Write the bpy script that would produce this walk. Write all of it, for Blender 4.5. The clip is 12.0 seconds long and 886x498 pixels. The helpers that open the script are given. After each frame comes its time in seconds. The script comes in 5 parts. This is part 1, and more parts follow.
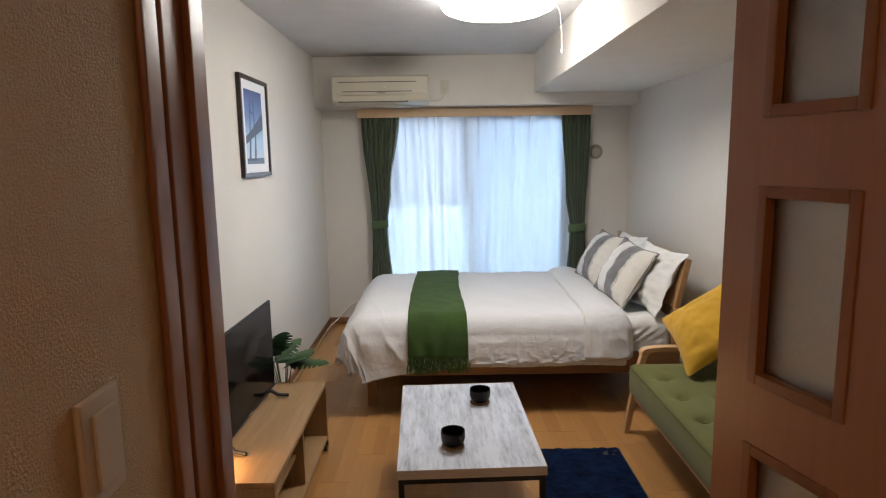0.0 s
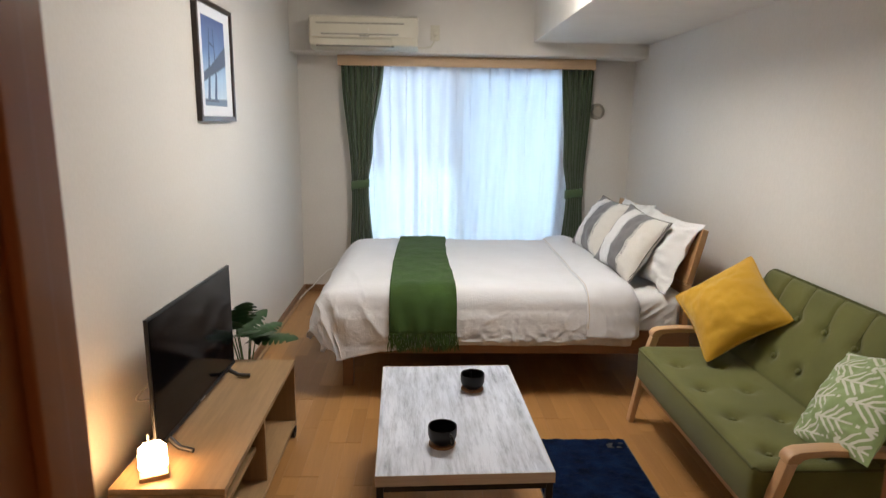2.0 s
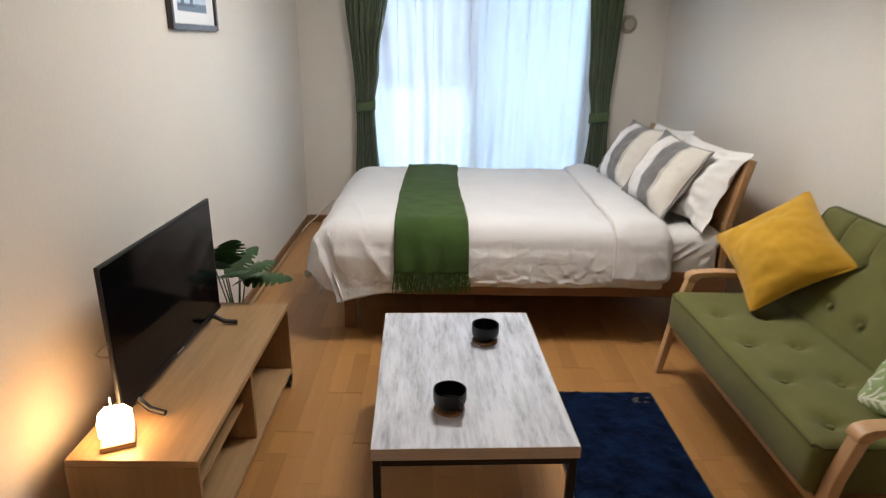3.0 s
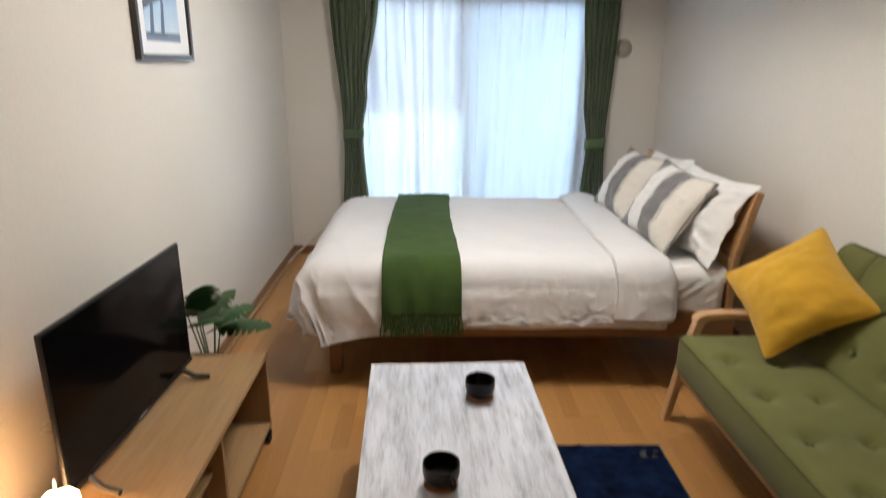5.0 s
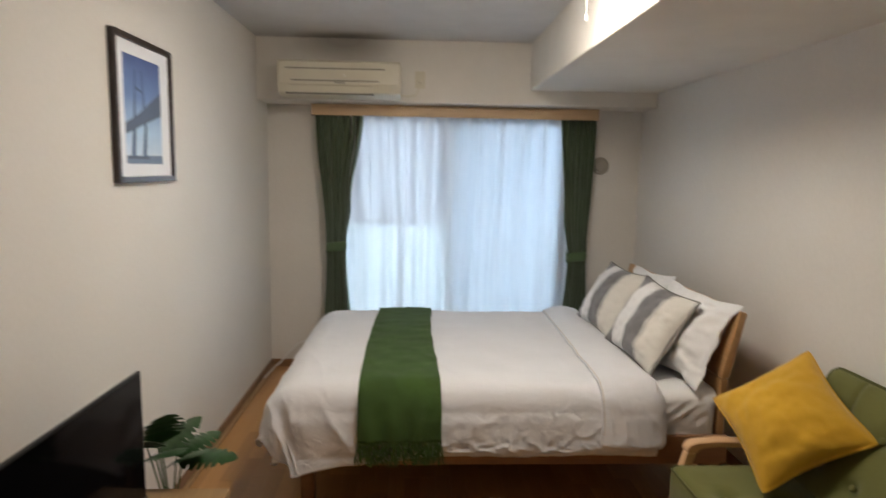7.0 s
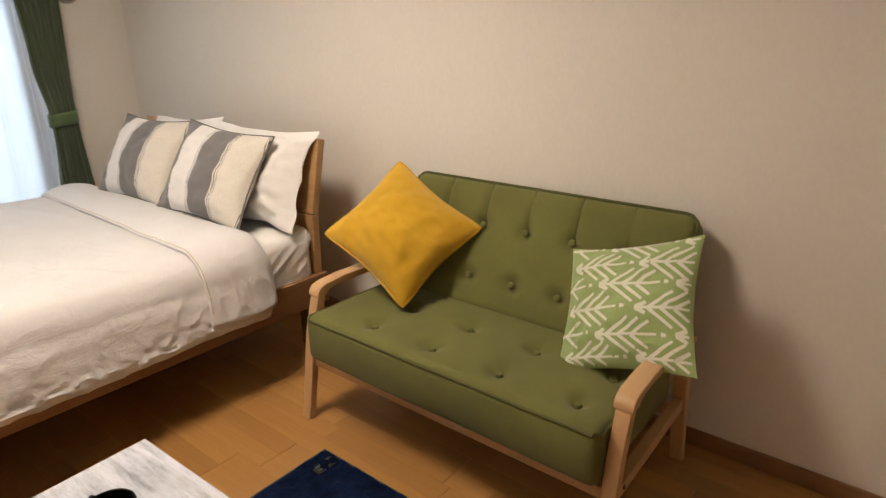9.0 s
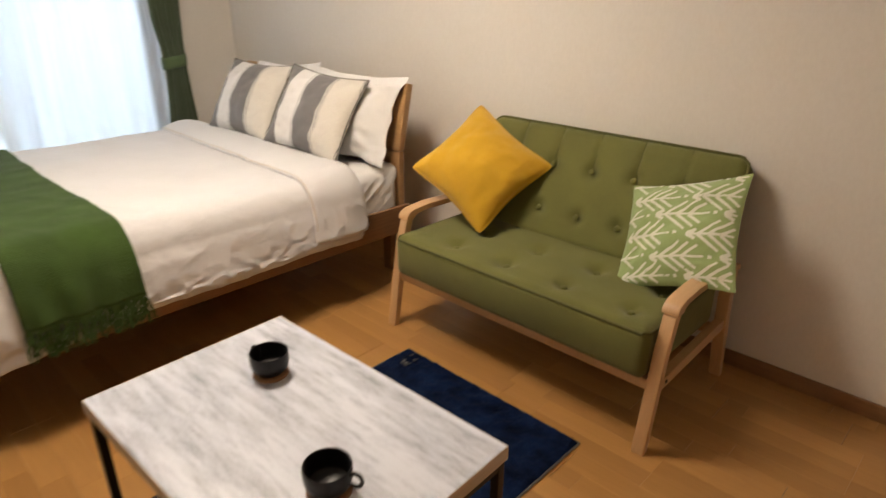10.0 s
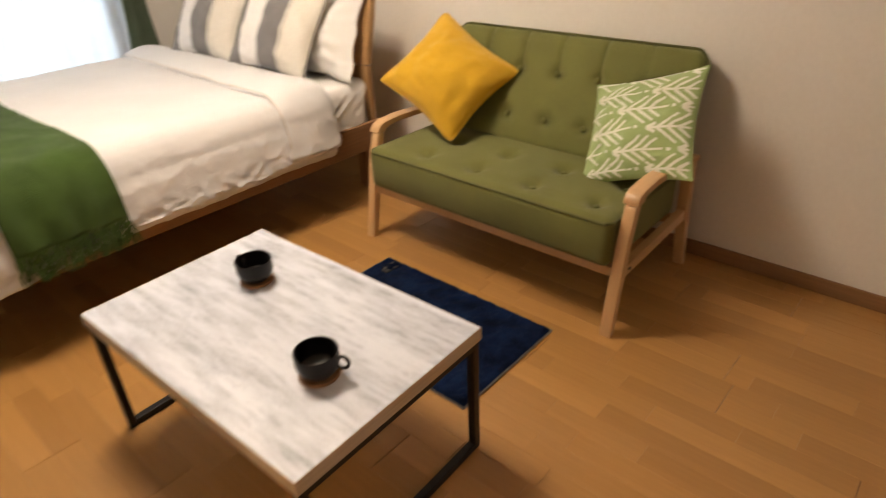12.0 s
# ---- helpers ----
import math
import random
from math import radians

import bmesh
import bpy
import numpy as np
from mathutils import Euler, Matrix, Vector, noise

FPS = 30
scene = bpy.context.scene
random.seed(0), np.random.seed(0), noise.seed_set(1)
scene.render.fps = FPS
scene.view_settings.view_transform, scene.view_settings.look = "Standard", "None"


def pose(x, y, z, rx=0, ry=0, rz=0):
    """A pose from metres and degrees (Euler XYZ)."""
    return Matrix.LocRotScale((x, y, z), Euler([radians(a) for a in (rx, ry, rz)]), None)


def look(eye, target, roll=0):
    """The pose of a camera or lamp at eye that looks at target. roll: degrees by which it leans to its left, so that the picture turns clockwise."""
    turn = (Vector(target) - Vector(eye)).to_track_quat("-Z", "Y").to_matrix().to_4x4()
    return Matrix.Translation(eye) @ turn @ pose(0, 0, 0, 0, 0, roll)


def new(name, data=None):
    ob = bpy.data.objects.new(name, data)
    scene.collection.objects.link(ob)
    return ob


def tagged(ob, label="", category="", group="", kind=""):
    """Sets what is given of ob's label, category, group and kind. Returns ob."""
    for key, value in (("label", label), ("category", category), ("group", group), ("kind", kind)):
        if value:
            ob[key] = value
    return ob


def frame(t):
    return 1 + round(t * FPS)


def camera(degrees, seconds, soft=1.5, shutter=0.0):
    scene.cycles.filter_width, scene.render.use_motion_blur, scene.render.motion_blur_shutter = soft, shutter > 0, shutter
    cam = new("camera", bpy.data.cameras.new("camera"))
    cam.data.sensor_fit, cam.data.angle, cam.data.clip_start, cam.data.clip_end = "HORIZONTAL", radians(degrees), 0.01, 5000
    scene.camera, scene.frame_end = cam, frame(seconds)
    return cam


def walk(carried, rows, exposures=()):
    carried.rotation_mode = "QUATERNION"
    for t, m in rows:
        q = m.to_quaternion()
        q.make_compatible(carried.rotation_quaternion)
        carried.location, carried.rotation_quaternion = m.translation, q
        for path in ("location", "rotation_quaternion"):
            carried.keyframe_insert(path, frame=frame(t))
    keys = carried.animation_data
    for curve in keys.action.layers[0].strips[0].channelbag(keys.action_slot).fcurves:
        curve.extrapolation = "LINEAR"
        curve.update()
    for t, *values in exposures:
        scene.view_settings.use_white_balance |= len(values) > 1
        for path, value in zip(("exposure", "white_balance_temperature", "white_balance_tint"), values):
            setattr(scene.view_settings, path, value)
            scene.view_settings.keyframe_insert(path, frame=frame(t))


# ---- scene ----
cam = camera(71.8, 12.0, soft=1.2, shutter=0.5)
PATH = [
    (0, (1.02, 0.215, 1.564), (1.023, 2.193, 1.263), -0.9),
    (0.5, (1.017, 0.231, 1.564), (1.051, 2.208, 1.264), -0.6),
    (1, (0.996, 0.32, 1.524), (1.041, 2.3, 1.249), -0.1),
    (1.5, (0.978, 0.49, 1.516), (1.017, 2.464, 1.201), 0.6),
    (2, (0.978, 0.64, 1.478), (1.046, 2.597, 1.07), 0.9),
    (2.5, (1.01, 0.81, 1.453), (1.077, 2.733, 0.909), 1.4),
    (3, (1.003, 0.979, 1.432), (1.029, 2.874, 0.791), 1.0),
    (3.2, (0.993, 1.054, 1.432), (1.009, 2.931, 0.741), 0.5),
    (4.8, (1.021, 1.167, 1.464), (1.07, 3.048, 0.788), 0.6),
    (5, (1.016, 1.179, 1.468), (1.063, 3.091, 0.885), 0.7),
    (5.5, (1.028, 1.202, 1.542), (1.069, 3.175, 1.214), 1.1),
    (6, (1.032, 1.198, 1.556), (1.054, 3.188, 1.36), 1.0),
    (6.5, (1.042, 1.204, 1.552), (1.05, 3.196, 1.368), 0.9),
    (7, (1.048, 1.246, 1.534), (1.136, 3.227, 1.276), 1.0),
    (7.5, (1.043, 1.424, 1.469), (1.531, 3.315, 1.039), 0.6),
    (7.7, (1.064, 1.459, 1.45), (1.713, 3.283, 0.949), 0.3),
    (9.3, (0.768, 1.916, 1.306), (2.275, 3.038, 0.621), -0.3),
    (9.5, (0.703, 1.893, 1.309), (2.185, 3.029, 0.593), 0.5),
    (10, (0.537, 1.733, 1.323), (1.86, 3.013, 0.543), 0.1),
    (10.5, (0.462, 1.658, 1.315), (1.672, 3.003, 0.462), -1.3),
    (11, (0.388, 1.6, 1.297), (1.563, 2.93, 0.376), -0.5),
    (11.5, (0.387, 1.6, 1.279), (1.535, 2.897, 0.28), -1.0),
    (12, (0.481, 1.642, 1.304), (1.759, 2.808, 0.301), -2.5),
]
EXPOSURES = [(0.0, 0.1, 5950, 10), (1.5, 0.24, 6000, 10), (2.5, 0.28, 6050, 10), (4.8, 0.37, 6100, 10), (5.5, 0.05, 6350, 10), (6.5, -0.13, 6350, 10), (7.5, -0.08, 6600, 12), (9.5, 0.50, 7300, 15), (10.5, 0.43, 7200, 13), (11.5, 0.45, 7550, 14), (12.0, 0.66, 7650, 15)]
walk(cam, [(t, look(eye, target, roll)) for t, eye, target, roll in PATH], EXPOSURES)

# ---- light ----
world = bpy.data.worlds.new("sky")
world.use_nodes = True
scene.world = world
wn = world.node_tree
sky = wn.nodes.new("ShaderNodeTexSky")
sky.sky_type, sky.sun_disc, sky.sun_elevation, sky.sun_rotation = "NISHITA", False, radians(48), radians(150)
wn.links.new(sky.outputs[0], wn.nodes["Background"].inputs[0])
wn.nodes["Background"].inputs[1].default_value = 0.15
scene.view_settings.exposure = 0.0
LAMP = 33.0       # ceiling diffuser
DAY = 11.0         # daylight behind the balcony
CUBE = 35.0       # small table lamp
HALL_LIGHT = 200.0 # assumed warm hall lamp, unseen


# ---- materials ----
def nodes_of(name):
    m = bpy.data.materials.new(name)
    m.use_nodes = True
    return m, m.node_tree, m.node_tree.nodes["Principled BSDF"]


def noise_node(nt, scale, detail=4.0, rough=0.55, stretch=(1, 1, 1), coord="Object"):
    tc = nt.nodes.new("ShaderNodeTexCoord")
    mp = nt.nodes.new("ShaderNodeMapping")
    mp.inputs["Scale"].default_value = stretch
    nz = nt.nodes.new("ShaderNodeTexNoise")
    nz.inputs["Scale"].default_value, nz.inputs["Detail"].default_value, nz.inputs["Roughness"].default_value = scale, detail, rough
    nt.links.new(tc.outputs[coord], mp.inputs[0])
    nt.links.new(mp.outputs[0], nz.inputs["Vector"])
    return nz


def ramp(nt, src, stops, interp="LINEAR"):
    r = nt.nodes.new("ShaderNodeValToRGB")
    r.color_ramp.interpolation = interp
    els = r.color_ramp.elements
    while len(els) < len(stops):
        els.new(0.5)
    for e, (p, c) in zip(els, stops):
        e.position, e.color = p, (*c, 1) if len(c) == 3 else c
    nt.links.new(src, r.inputs[0])
    return r


def mixc(nt, fac, a, b, mode="MIX"):
    m = nt.nodes.new("ShaderNodeMix")
    m.data_type, m.blend_type = "RGBA", mode
    for sock, v in ((m.inputs[0], fac), (m.inputs[6], a), (m.inputs[7], b)):
        if isinstance(v, (int, float)):
            sock.default_value = v
        elif isinstance(v, tuple):
            sock.default_value = (*v, 1)
        else:
            nt.links.new(v, sock)
    return m.outputs[2]


def bump(nt, b, src, strength, dist):
    n = nt.nodes.new("ShaderNodeBump")
    n.inputs["Strength"].default_value, n.inputs["Distance"].default_value = strength, dist
    nt.links.new(src, n.inputs["Height"])
    nt.links.new(n.outputs[0], b.inputs["Normal"])
    return n


def plain(name, color, rough=0.5, metal=0.0, vary=0.12, big=3.0, fine=120.0, relief=0.15, depth=0.001, stretch=(1, 1, 1), coat=0.0, sheen=0.0):
    """Colour with cloudy variation at two scales, and a fine relief."""
    m, nt, b = nodes_of(name)
    n1, n2 = noise_node(nt, big, 3), noise_node(nt, fine, 3, 0.6, stretch)
    dark, light = tuple(c * (1 - vary) for c in color), tuple(min(1, c * (1 + vary)) for c in color)
    c1 = ramp(nt, n1.outputs[0], [(0.3, dark), (0.7, light)])
    c2 = ramp(nt, n2.outputs[0], [(0.3, (1 - vary,) * 3), (0.7, (1.0,) * 3)])
    nt.links.new(mixc(nt, 0.6, c1.outputs[0], c2.outputs[0], "MULTIPLY"), b.inputs["Base Color"])
    b.inputs["Roughness"].default_value, b.inputs["Metallic"].default_value = rough, metal
    b.inputs["Coat Weight"].default_value = coat
    b.inputs["Sheen Weight"].default_value = sheen
    bump(nt, b, n2.outputs[0], relief, depth)
    return m


def wood(name, dark, light, rough=0.45, along="Y", scale=6.0, per_piece=False, coat=0.0, grain=0.5):
    """Wood with grain that runs along one axis."""
    m, nt, b = nodes_of(name)
    st = {"X": (0.07, 1, 1), "Y": (1, 0.07, 1), "Z": (1, 1, 0.07)}[along]
    n1, n2 = noise_node(nt, scale, 6, 0.6, st), noise_node(nt, scale * 14, 4, 0.65, st)
    col = ramp(nt, n1.outputs[0], [(0.28, dark), (0.72, light)]).outputs[0]
    fine = ramp(nt, n2.outputs[0], [(0.35, (1 - 0.45 * grain,) * 3), (0.62, (1.0,) * 3)]).outputs[0]
    col = mixc(nt, 0.7, col, fine, "MULTIPLY")
    if per_piece:
        info = nt.nodes.new("ShaderNodeObjectInfo")
        geo = nt.nodes.new("ShaderNodeNewGeometry")
        add = nt.nodes.new("ShaderNodeMath")
        add.operation = "ADD"
        nt.links.new(info.outputs["Random"], add.inputs[0])
        nt.links.new(geo.outputs["Random Per Island"], add.inputs[1])
        fr = nt.nodes.new("ShaderNodeMath")
        fr.operation = "FRACT"
        nt.links.new(add.outputs[0], fr.inputs[0])
        tone = ramp(nt, fr.outputs[0], [(0.0, (0.80, 0.77, 0.73)), (0.4, (0.91, 0.90, 0.89)), (0.8, (0.97, 0.97, 0.96)), (1.0, (1.06, 1.07, 1.08))]).outputs[0]
        col = mixc(nt, 1.0, col, tone, "MULTIPLY")
    nt.links.new(col, b.inputs["Base Color"])
    b.inputs["Roughness"].default_value, b.inputs["Coat Weight"].default_value = rough, coat
    b.inputs["Coat Roughness"].default_value = 0.25
    bump(nt, b, n2.outputs[0], 0.12, 0.0006)
    return m


def wallpaper(name, color, soil, coarse=0.0):
    m, nt, b = nodes_of(name)
    n1, n2, n3 = noise_node(nt, 1.1, 3), noise_node(nt, 260, 3, 0.7), noise_node(nt, 90, 2, 0.5, (1, 1, 0.6))
    c = ramp(nt, n1.outputs[0], [(0.3, soil), (0.7, color)])
    c2 = ramp(nt, n3.outputs[0], [(0.35, (0.97, 0.967, 0.963)), (0.65, (1, 1, 1))])
    nt.links.new(mixc(nt, 1.0, c.outputs[0], c2.outputs[0], "MULTIPLY"), b.inputs["Base Color"])
    b.inputs["Roughness"].default_value = 0.75
    add = nt.nodes.new("ShaderNodeMath")
    add.operation = "ADD"
    nt.links.new(n2.outputs[0], add.inputs[0])
    nt.links.new(n3.outputs[0], add.inputs[1])
    if coarse:
        n4 = noise_node(nt, 48, 4, 0.6)
        nt.links.new(n4.outputs[0], add.inputs[1])
    bump(nt, b, add.outputs[0], 0.2 + coarse, 0.0009 + 0.003 * coarse)
    return m


def fabric(name, color, vary=0.15, weave=420.0, rough=0.9, relief=0.3, big=5.0, sheen=0.25, crinkle=0.0):
    """Woven cloth: two crossing thread waves over cloudy colour."""
    m, nt, b = nodes_of(name)
    tc = nt.nodes.new("ShaderNodeTexCoord")
    waves = []
    for d in ("X", "Y", "Z"):
        w = nt.nodes.new("ShaderNodeTexWave")
        w.bands_direction = d
        w.inputs["Scale"].default_value, w.inputs["Distortion"].default_value = weave / 6.28, 1.2
        nt.links.new(tc.outputs["Object"], w.inputs["Vector"])
        waves.append(w.outputs[1])
    mul = nt.nodes.new("ShaderNodeMath")
    mul.operation = "ADD"
    nt.links.new(waves[0], mul.inputs[0])
    nt.links.new(waves[1], mul.inputs[1])
    mul2 = nt.nodes.new("ShaderNodeMath")
    mul2.operation = "ADD"
    nt.links.new(mul.outputs[0], mul2.inputs[0])
    nt.links.new(waves[2], mul2.inputs[1])
    height = mul2.outputs[0]
    if crinkle:
        n3 = noise_node(nt, 16, 5, 0.62)
        n3.inputs["Distortion"].default_value = 0.8
        ma = nt.nodes.new("ShaderNodeMath")
        ma.operation = "MULTIPLY_ADD"
        ma.inputs[1].default_value = crinkle
        nt.links.new(n3.outputs[0], ma.inputs[0])
        nt.links.new(height, ma.inputs[2])
        height = ma.outputs[0]
    n1, n2 = noise_node(nt, big, 4), noise_node(nt, 160, 3, 0.7)
    c1 = ramp(nt, n1.outputs[0], [(0.3, tuple(c * (1 - vary) for c in color)), (0.7, tuple(min(1, c * (1 + vary)) for c in color))])
    c2 = ramp(nt, n2.outputs[0], [(0.3, (1 - vary,) * 3), (0.7, (1, 1, 1))])
    nt.links.new(mixc(nt, 0.8, c1.outputs[0], c2.outputs[0], "MULTIPLY"), b.inputs["Base Color"])
    b.inputs["Roughness"].default_value, b.inputs["Sheen Weight"].default_value = rough, sheen
    bump(nt, b, height, relief, 0.0006)
    return m


def emitter(name, color, strength):
    m, nt, b = nodes_of(name)
    b.inputs["Base Color"].default_value = (0.9, 0.9, 0.9, 1)
    b.inputs["Emission Color"].default_value = (*color, 1)
    b.inputs["Emission Strength"].default_value = strength
    return m


def thin_glass(name, tint=(0.95, 0.97, 1.0), frosted=0.0, relief=0.0, ior=1.5, gloss=0.12):
    m, nt, b = nodes_of(name)
    nt.nodes.remove(b)
    tr = nt.nodes.new("ShaderNodeBsdfTransparent")
    tr.inputs[0].default_value = (*tint, 1)
    base = tr.outputs[0]
    if frosted:
        tl = nt.nodes.new("ShaderNodeBsdfTranslucent")
        tl.inputs[0].default_value = (*tint, 1)
        mx = nt.nodes.new("ShaderNodeMixShader")
        mx.inputs[0].default_value = frosted
        nt.links.new(base, mx.inputs[1])
        nt.links.new(tl.outputs[0], mx.inputs[2])
        base = mx.outputs[0]
    gl = nt.nodes.new("ShaderNodeBsdfGlossy")
    gl.inputs["Roughness"].default_value = 0.03 if not relief else gloss
    fr = nt.nodes.new("ShaderNodeFresnel")
    fr.inputs[0].default_value = ior
    if relief:
        vz = noise_node(nt, 420, 2, 0.5)
        bp = nt.nodes.new("ShaderNodeBump")
        bp.inputs["Strength"].default_value, bp.inputs["Distance"].default_value = relief, 0.0022
        nt.links.new(vz.outputs[0], bp.inputs["Height"])
        nt.links.new(bp.outputs[0], gl.inputs["Normal"])
        nt.links.new(bp.outputs[0], fr.inputs["Normal"])
        if frosted:
            nt.links.new(bp.outputs[0], tl.inputs["Normal"])
    mx = nt.nodes.new("ShaderNodeMixShader")
    nt.links.new(fr.outputs[0], mx.inputs[0])
    nt.links.new(base, mx.inputs[1])
    nt.links.new(gl.outputs[0], mx.inputs[2])
    nt.links.new(mx.outputs[0], nt.nodes["Material Output"].inputs[0])
    return m


def sheer_cloth(name):
    m, nt, b = nodes_of(name)
    nt.nodes.remove(b)
    df, tl, tr = (nt.nodes.new("ShaderNodeBsdf" + k) for k in ("Diffuse", "Translucent", "Transparent"))
    nz = noise_node(nt, 30, 3, 0.5, (1, 1, 0.04))
    c = ramp(nt, nz.outputs[0], [(0.3, (0.83, 0.84, 0.87)), (0.7, (0.88, 0.89, 0.91))])
    nt.links.new(c.outputs[0], df.inputs[0])
    nt.links.new(c.outputs[0], tl.inputs[0])
    a = nt.nodes.new("ShaderNodeMixShader")
    a.inputs[0].default_value = 0.70
    nt.links.new(df.outputs[0], a.inputs[1])
    nt.links.new(tl.outputs[0], a.inputs[2])
    o = nt.nodes.new("ShaderNodeMixShader")
    o.inputs[0].default_value = 0.28
    nt.links.new(a.outputs[0], o.inputs[1])
    nt.links.new(tr.outputs[0], o.inputs[2])
    nt.links.new(o.outputs[0], nt.nodes["Material Output"].inputs[0])
    return m


def striped(name):
    """Cream cotton with broad grey bands and thin dark lines at one edge, laid along the cushion's own width."""
    m, nt, b = nodes_of(name)
    tc = nt.nodes.new("ShaderNodeTexCoord")
    sp = nt.nodes.new("ShaderNodeSeparateXYZ")
    nt.links.new(tc.outputs["Generated"], sp.inputs[0])
    cream, grey, white, dark = (0.66, 0.63, 0.575), (0.165, 0.16, 0.163), (0.70, 0.69, 0.68), (0.06, 0.06, 0.065)
    inv = nt.nodes.new("ShaderNodeMath")
    inv.operation = "SUBTRACT"
    inv.inputs[0].default_value = 1.0
    nt.links.new(sp.outputs[0], inv.inputs[1])
    r = ramp(nt, inv.outputs[0], [(0.0, dark), (0.010, cream), (0.015, dark), (0.022, cream), (0.028, dark), (0.034, cream), (0.275, grey), (0.281, cream), (0.291, grey), (0.297, cream), (0.31, grey), (0.545, white), (0.555, grey), (0.561, white), (0.571, grey), (0.577, white), (0.80, grey)], "CONSTANT")
    nz = noise_node(nt, 220, 3, 0.7, (1, 0.2, 1))
    f = ramp(nt, nz.outputs[0], [(0.3, (0.84, 0.84, 0.84)), (0.7, (1, 1, 1))])
    nt.links.new(mixc(nt, 1.0, r.outputs[0], f.outputs[0], "MULTIPLY"), b.inputs["Base Color"])
    b.inputs["Roughness"].default_value, b.inputs["Sheen Weight"].default_value = 0.9, 0.2
    bump(nt, b, nz.outputs[0], 0.25, 0.001)
    return m


def whitewashed(name):
    """Table top: pale boards with grey, streaky weathering along the length."""
    m, nt, b = nodes_of(name)
    n1 = noise_node(nt, 15, 12, 0.74, (1.0, 0.15, 1))
    n2 = noise_node(nt, 64, 7, 0.76, (1.0, 0.13, 1))
    n3 = noise_node(nt, 3.5, 3, 0.5, (1, 0.5, 1))
    c1 = ramp(nt, n1.outputs[0], [(0.34, (0.28, 0.30, 0.36)), (0.45, (0.52, 0.55, 0.62)), (0.56, (0.69, 0.72, 0.80))])
    c2 = ramp(nt, n2.outputs[0], [(0.36, (0.68, 0.69, 0.73)), (0.49, (1, 1, 1))])
    c3 = ramp(nt, n3.outputs[0], [(0.3, (0.86, 0.86, 0.87)), (0.6, (1, 1, 1))])
    c = mixc(nt, 0.85, c1.outputs[0], c2.outputs[0], "MULTIPLY")
    nt.links.new(mixc(nt, 1.0, c, c3.outputs[0], "MULTIPLY"), b.inputs["Base Color"])
    b.inputs["Roughness"].default_value = 0.42
    bump(nt, b, n2.outputs[0], 0.10, 0.0006)
    return m


def ceiling_paper(name, lo, hi):
    """White ceiling paper with a soft grey dust stain over the air conditioner."""
    m, nt, b = nodes_of(name)
    n2 = noise_node(nt, 220, 3, 0.7)
    tc = nt.nodes.new("ShaderNodeTexCoord")
    mp = nt.nodes.new("ShaderNodeMapping")
    mp.inputs["Location"].default_value = (-0.55 / 0.52, -5.57 / 0.24, -2.41 / 0.24)
    mp.inputs["Scale"].default_value = (1 / 0.52, 1 / 0.24, 1 / 0.24)
    gr = nt.nodes.new("ShaderNodeTexGradient")
    gr.gradient_type = "SPHERICAL"
    nt.links.new(tc.outputs["Object"], mp.inputs[0])
    nt.links.new(mp.outputs[0], gr.inputs[0])
    n1 = noise_node(nt, 5, 3)
    c0 = ramp(nt, n1.outputs[0], [(0.3, lo), (0.7, hi)])
    f = ramp(nt, gr.outputs[0], [(0.0, (0, 0, 0)), (0.25, (0.12, 0.12, 0.12)), (0.75, (0.85, 0.85, 0.85))])
    nt.links.new(mixc(nt, f.outputs[0], c0.outputs[0], (0.26, 0.24, 0.215)), b.inputs["Base Color"])
    b.inputs["Roughness"].default_value = 0.8
    bump(nt, b, n2.outputs[0], 0.25, 0.001)
    return m


WALL = wallpaper("wall_paper", (0.715, 0.68, 0.63), (0.675, 0.64, 0.59))
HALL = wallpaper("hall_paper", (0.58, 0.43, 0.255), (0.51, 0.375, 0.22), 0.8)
CEIL = ceiling_paper("ceiling_paper", (0.60, 0.59, 0.59), (0.65, 0.64, 0.64))
BEAM = ceiling_paper("beam_paper", (0.69, 0.655, 0.60), (0.73, 0.695, 0.64))
FLOOR_BASE = plain("floor_joint", (0.16, 0.08, 0.03), 0.6)
PLANK = wood("oak_plank", (0.40, 0.198, 0.060), (0.505, 0.268, 0.095), 0.33, "Y", 7.0, True, 0.2, 0.22)
BASE_WOOD = wood("baseboard_wood", (0.20, 0.10, 0.045), (0.30, 0.16, 0.075), 0.4, "Y", 5)
BASE_WOOD_X = wood("baseboard_wood_across", (0.20, 0.10, 0.045), (0.30, 0.16, 0.075), 0.4, "X", 5)
DOOR_WOOD = wood("door_wood", (0.34, 0.14, 0.055), (0.42, 0.185, 0.078), 0.36, "Z", 5, coat=0.5, grain=0.3)
DOOR_DARK = wood("door_moulding", (0.25, 0.098, 0.036), (0.34, 0.14, 0.055), 0.33, "Z", 5, grain=0.3)
RAIL_WOOD = wood("rail_box_wood", (0.50, 0.34, 0.19), (0.62, 0.44, 0.27), 0.5, "X", 4, grain=0.3)
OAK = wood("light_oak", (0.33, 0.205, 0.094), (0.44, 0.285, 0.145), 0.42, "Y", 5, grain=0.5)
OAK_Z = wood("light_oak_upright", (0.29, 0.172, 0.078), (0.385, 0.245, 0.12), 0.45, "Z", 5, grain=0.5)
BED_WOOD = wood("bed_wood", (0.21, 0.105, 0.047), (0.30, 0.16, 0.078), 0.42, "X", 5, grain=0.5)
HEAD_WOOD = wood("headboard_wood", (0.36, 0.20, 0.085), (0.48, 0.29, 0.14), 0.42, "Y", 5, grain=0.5)
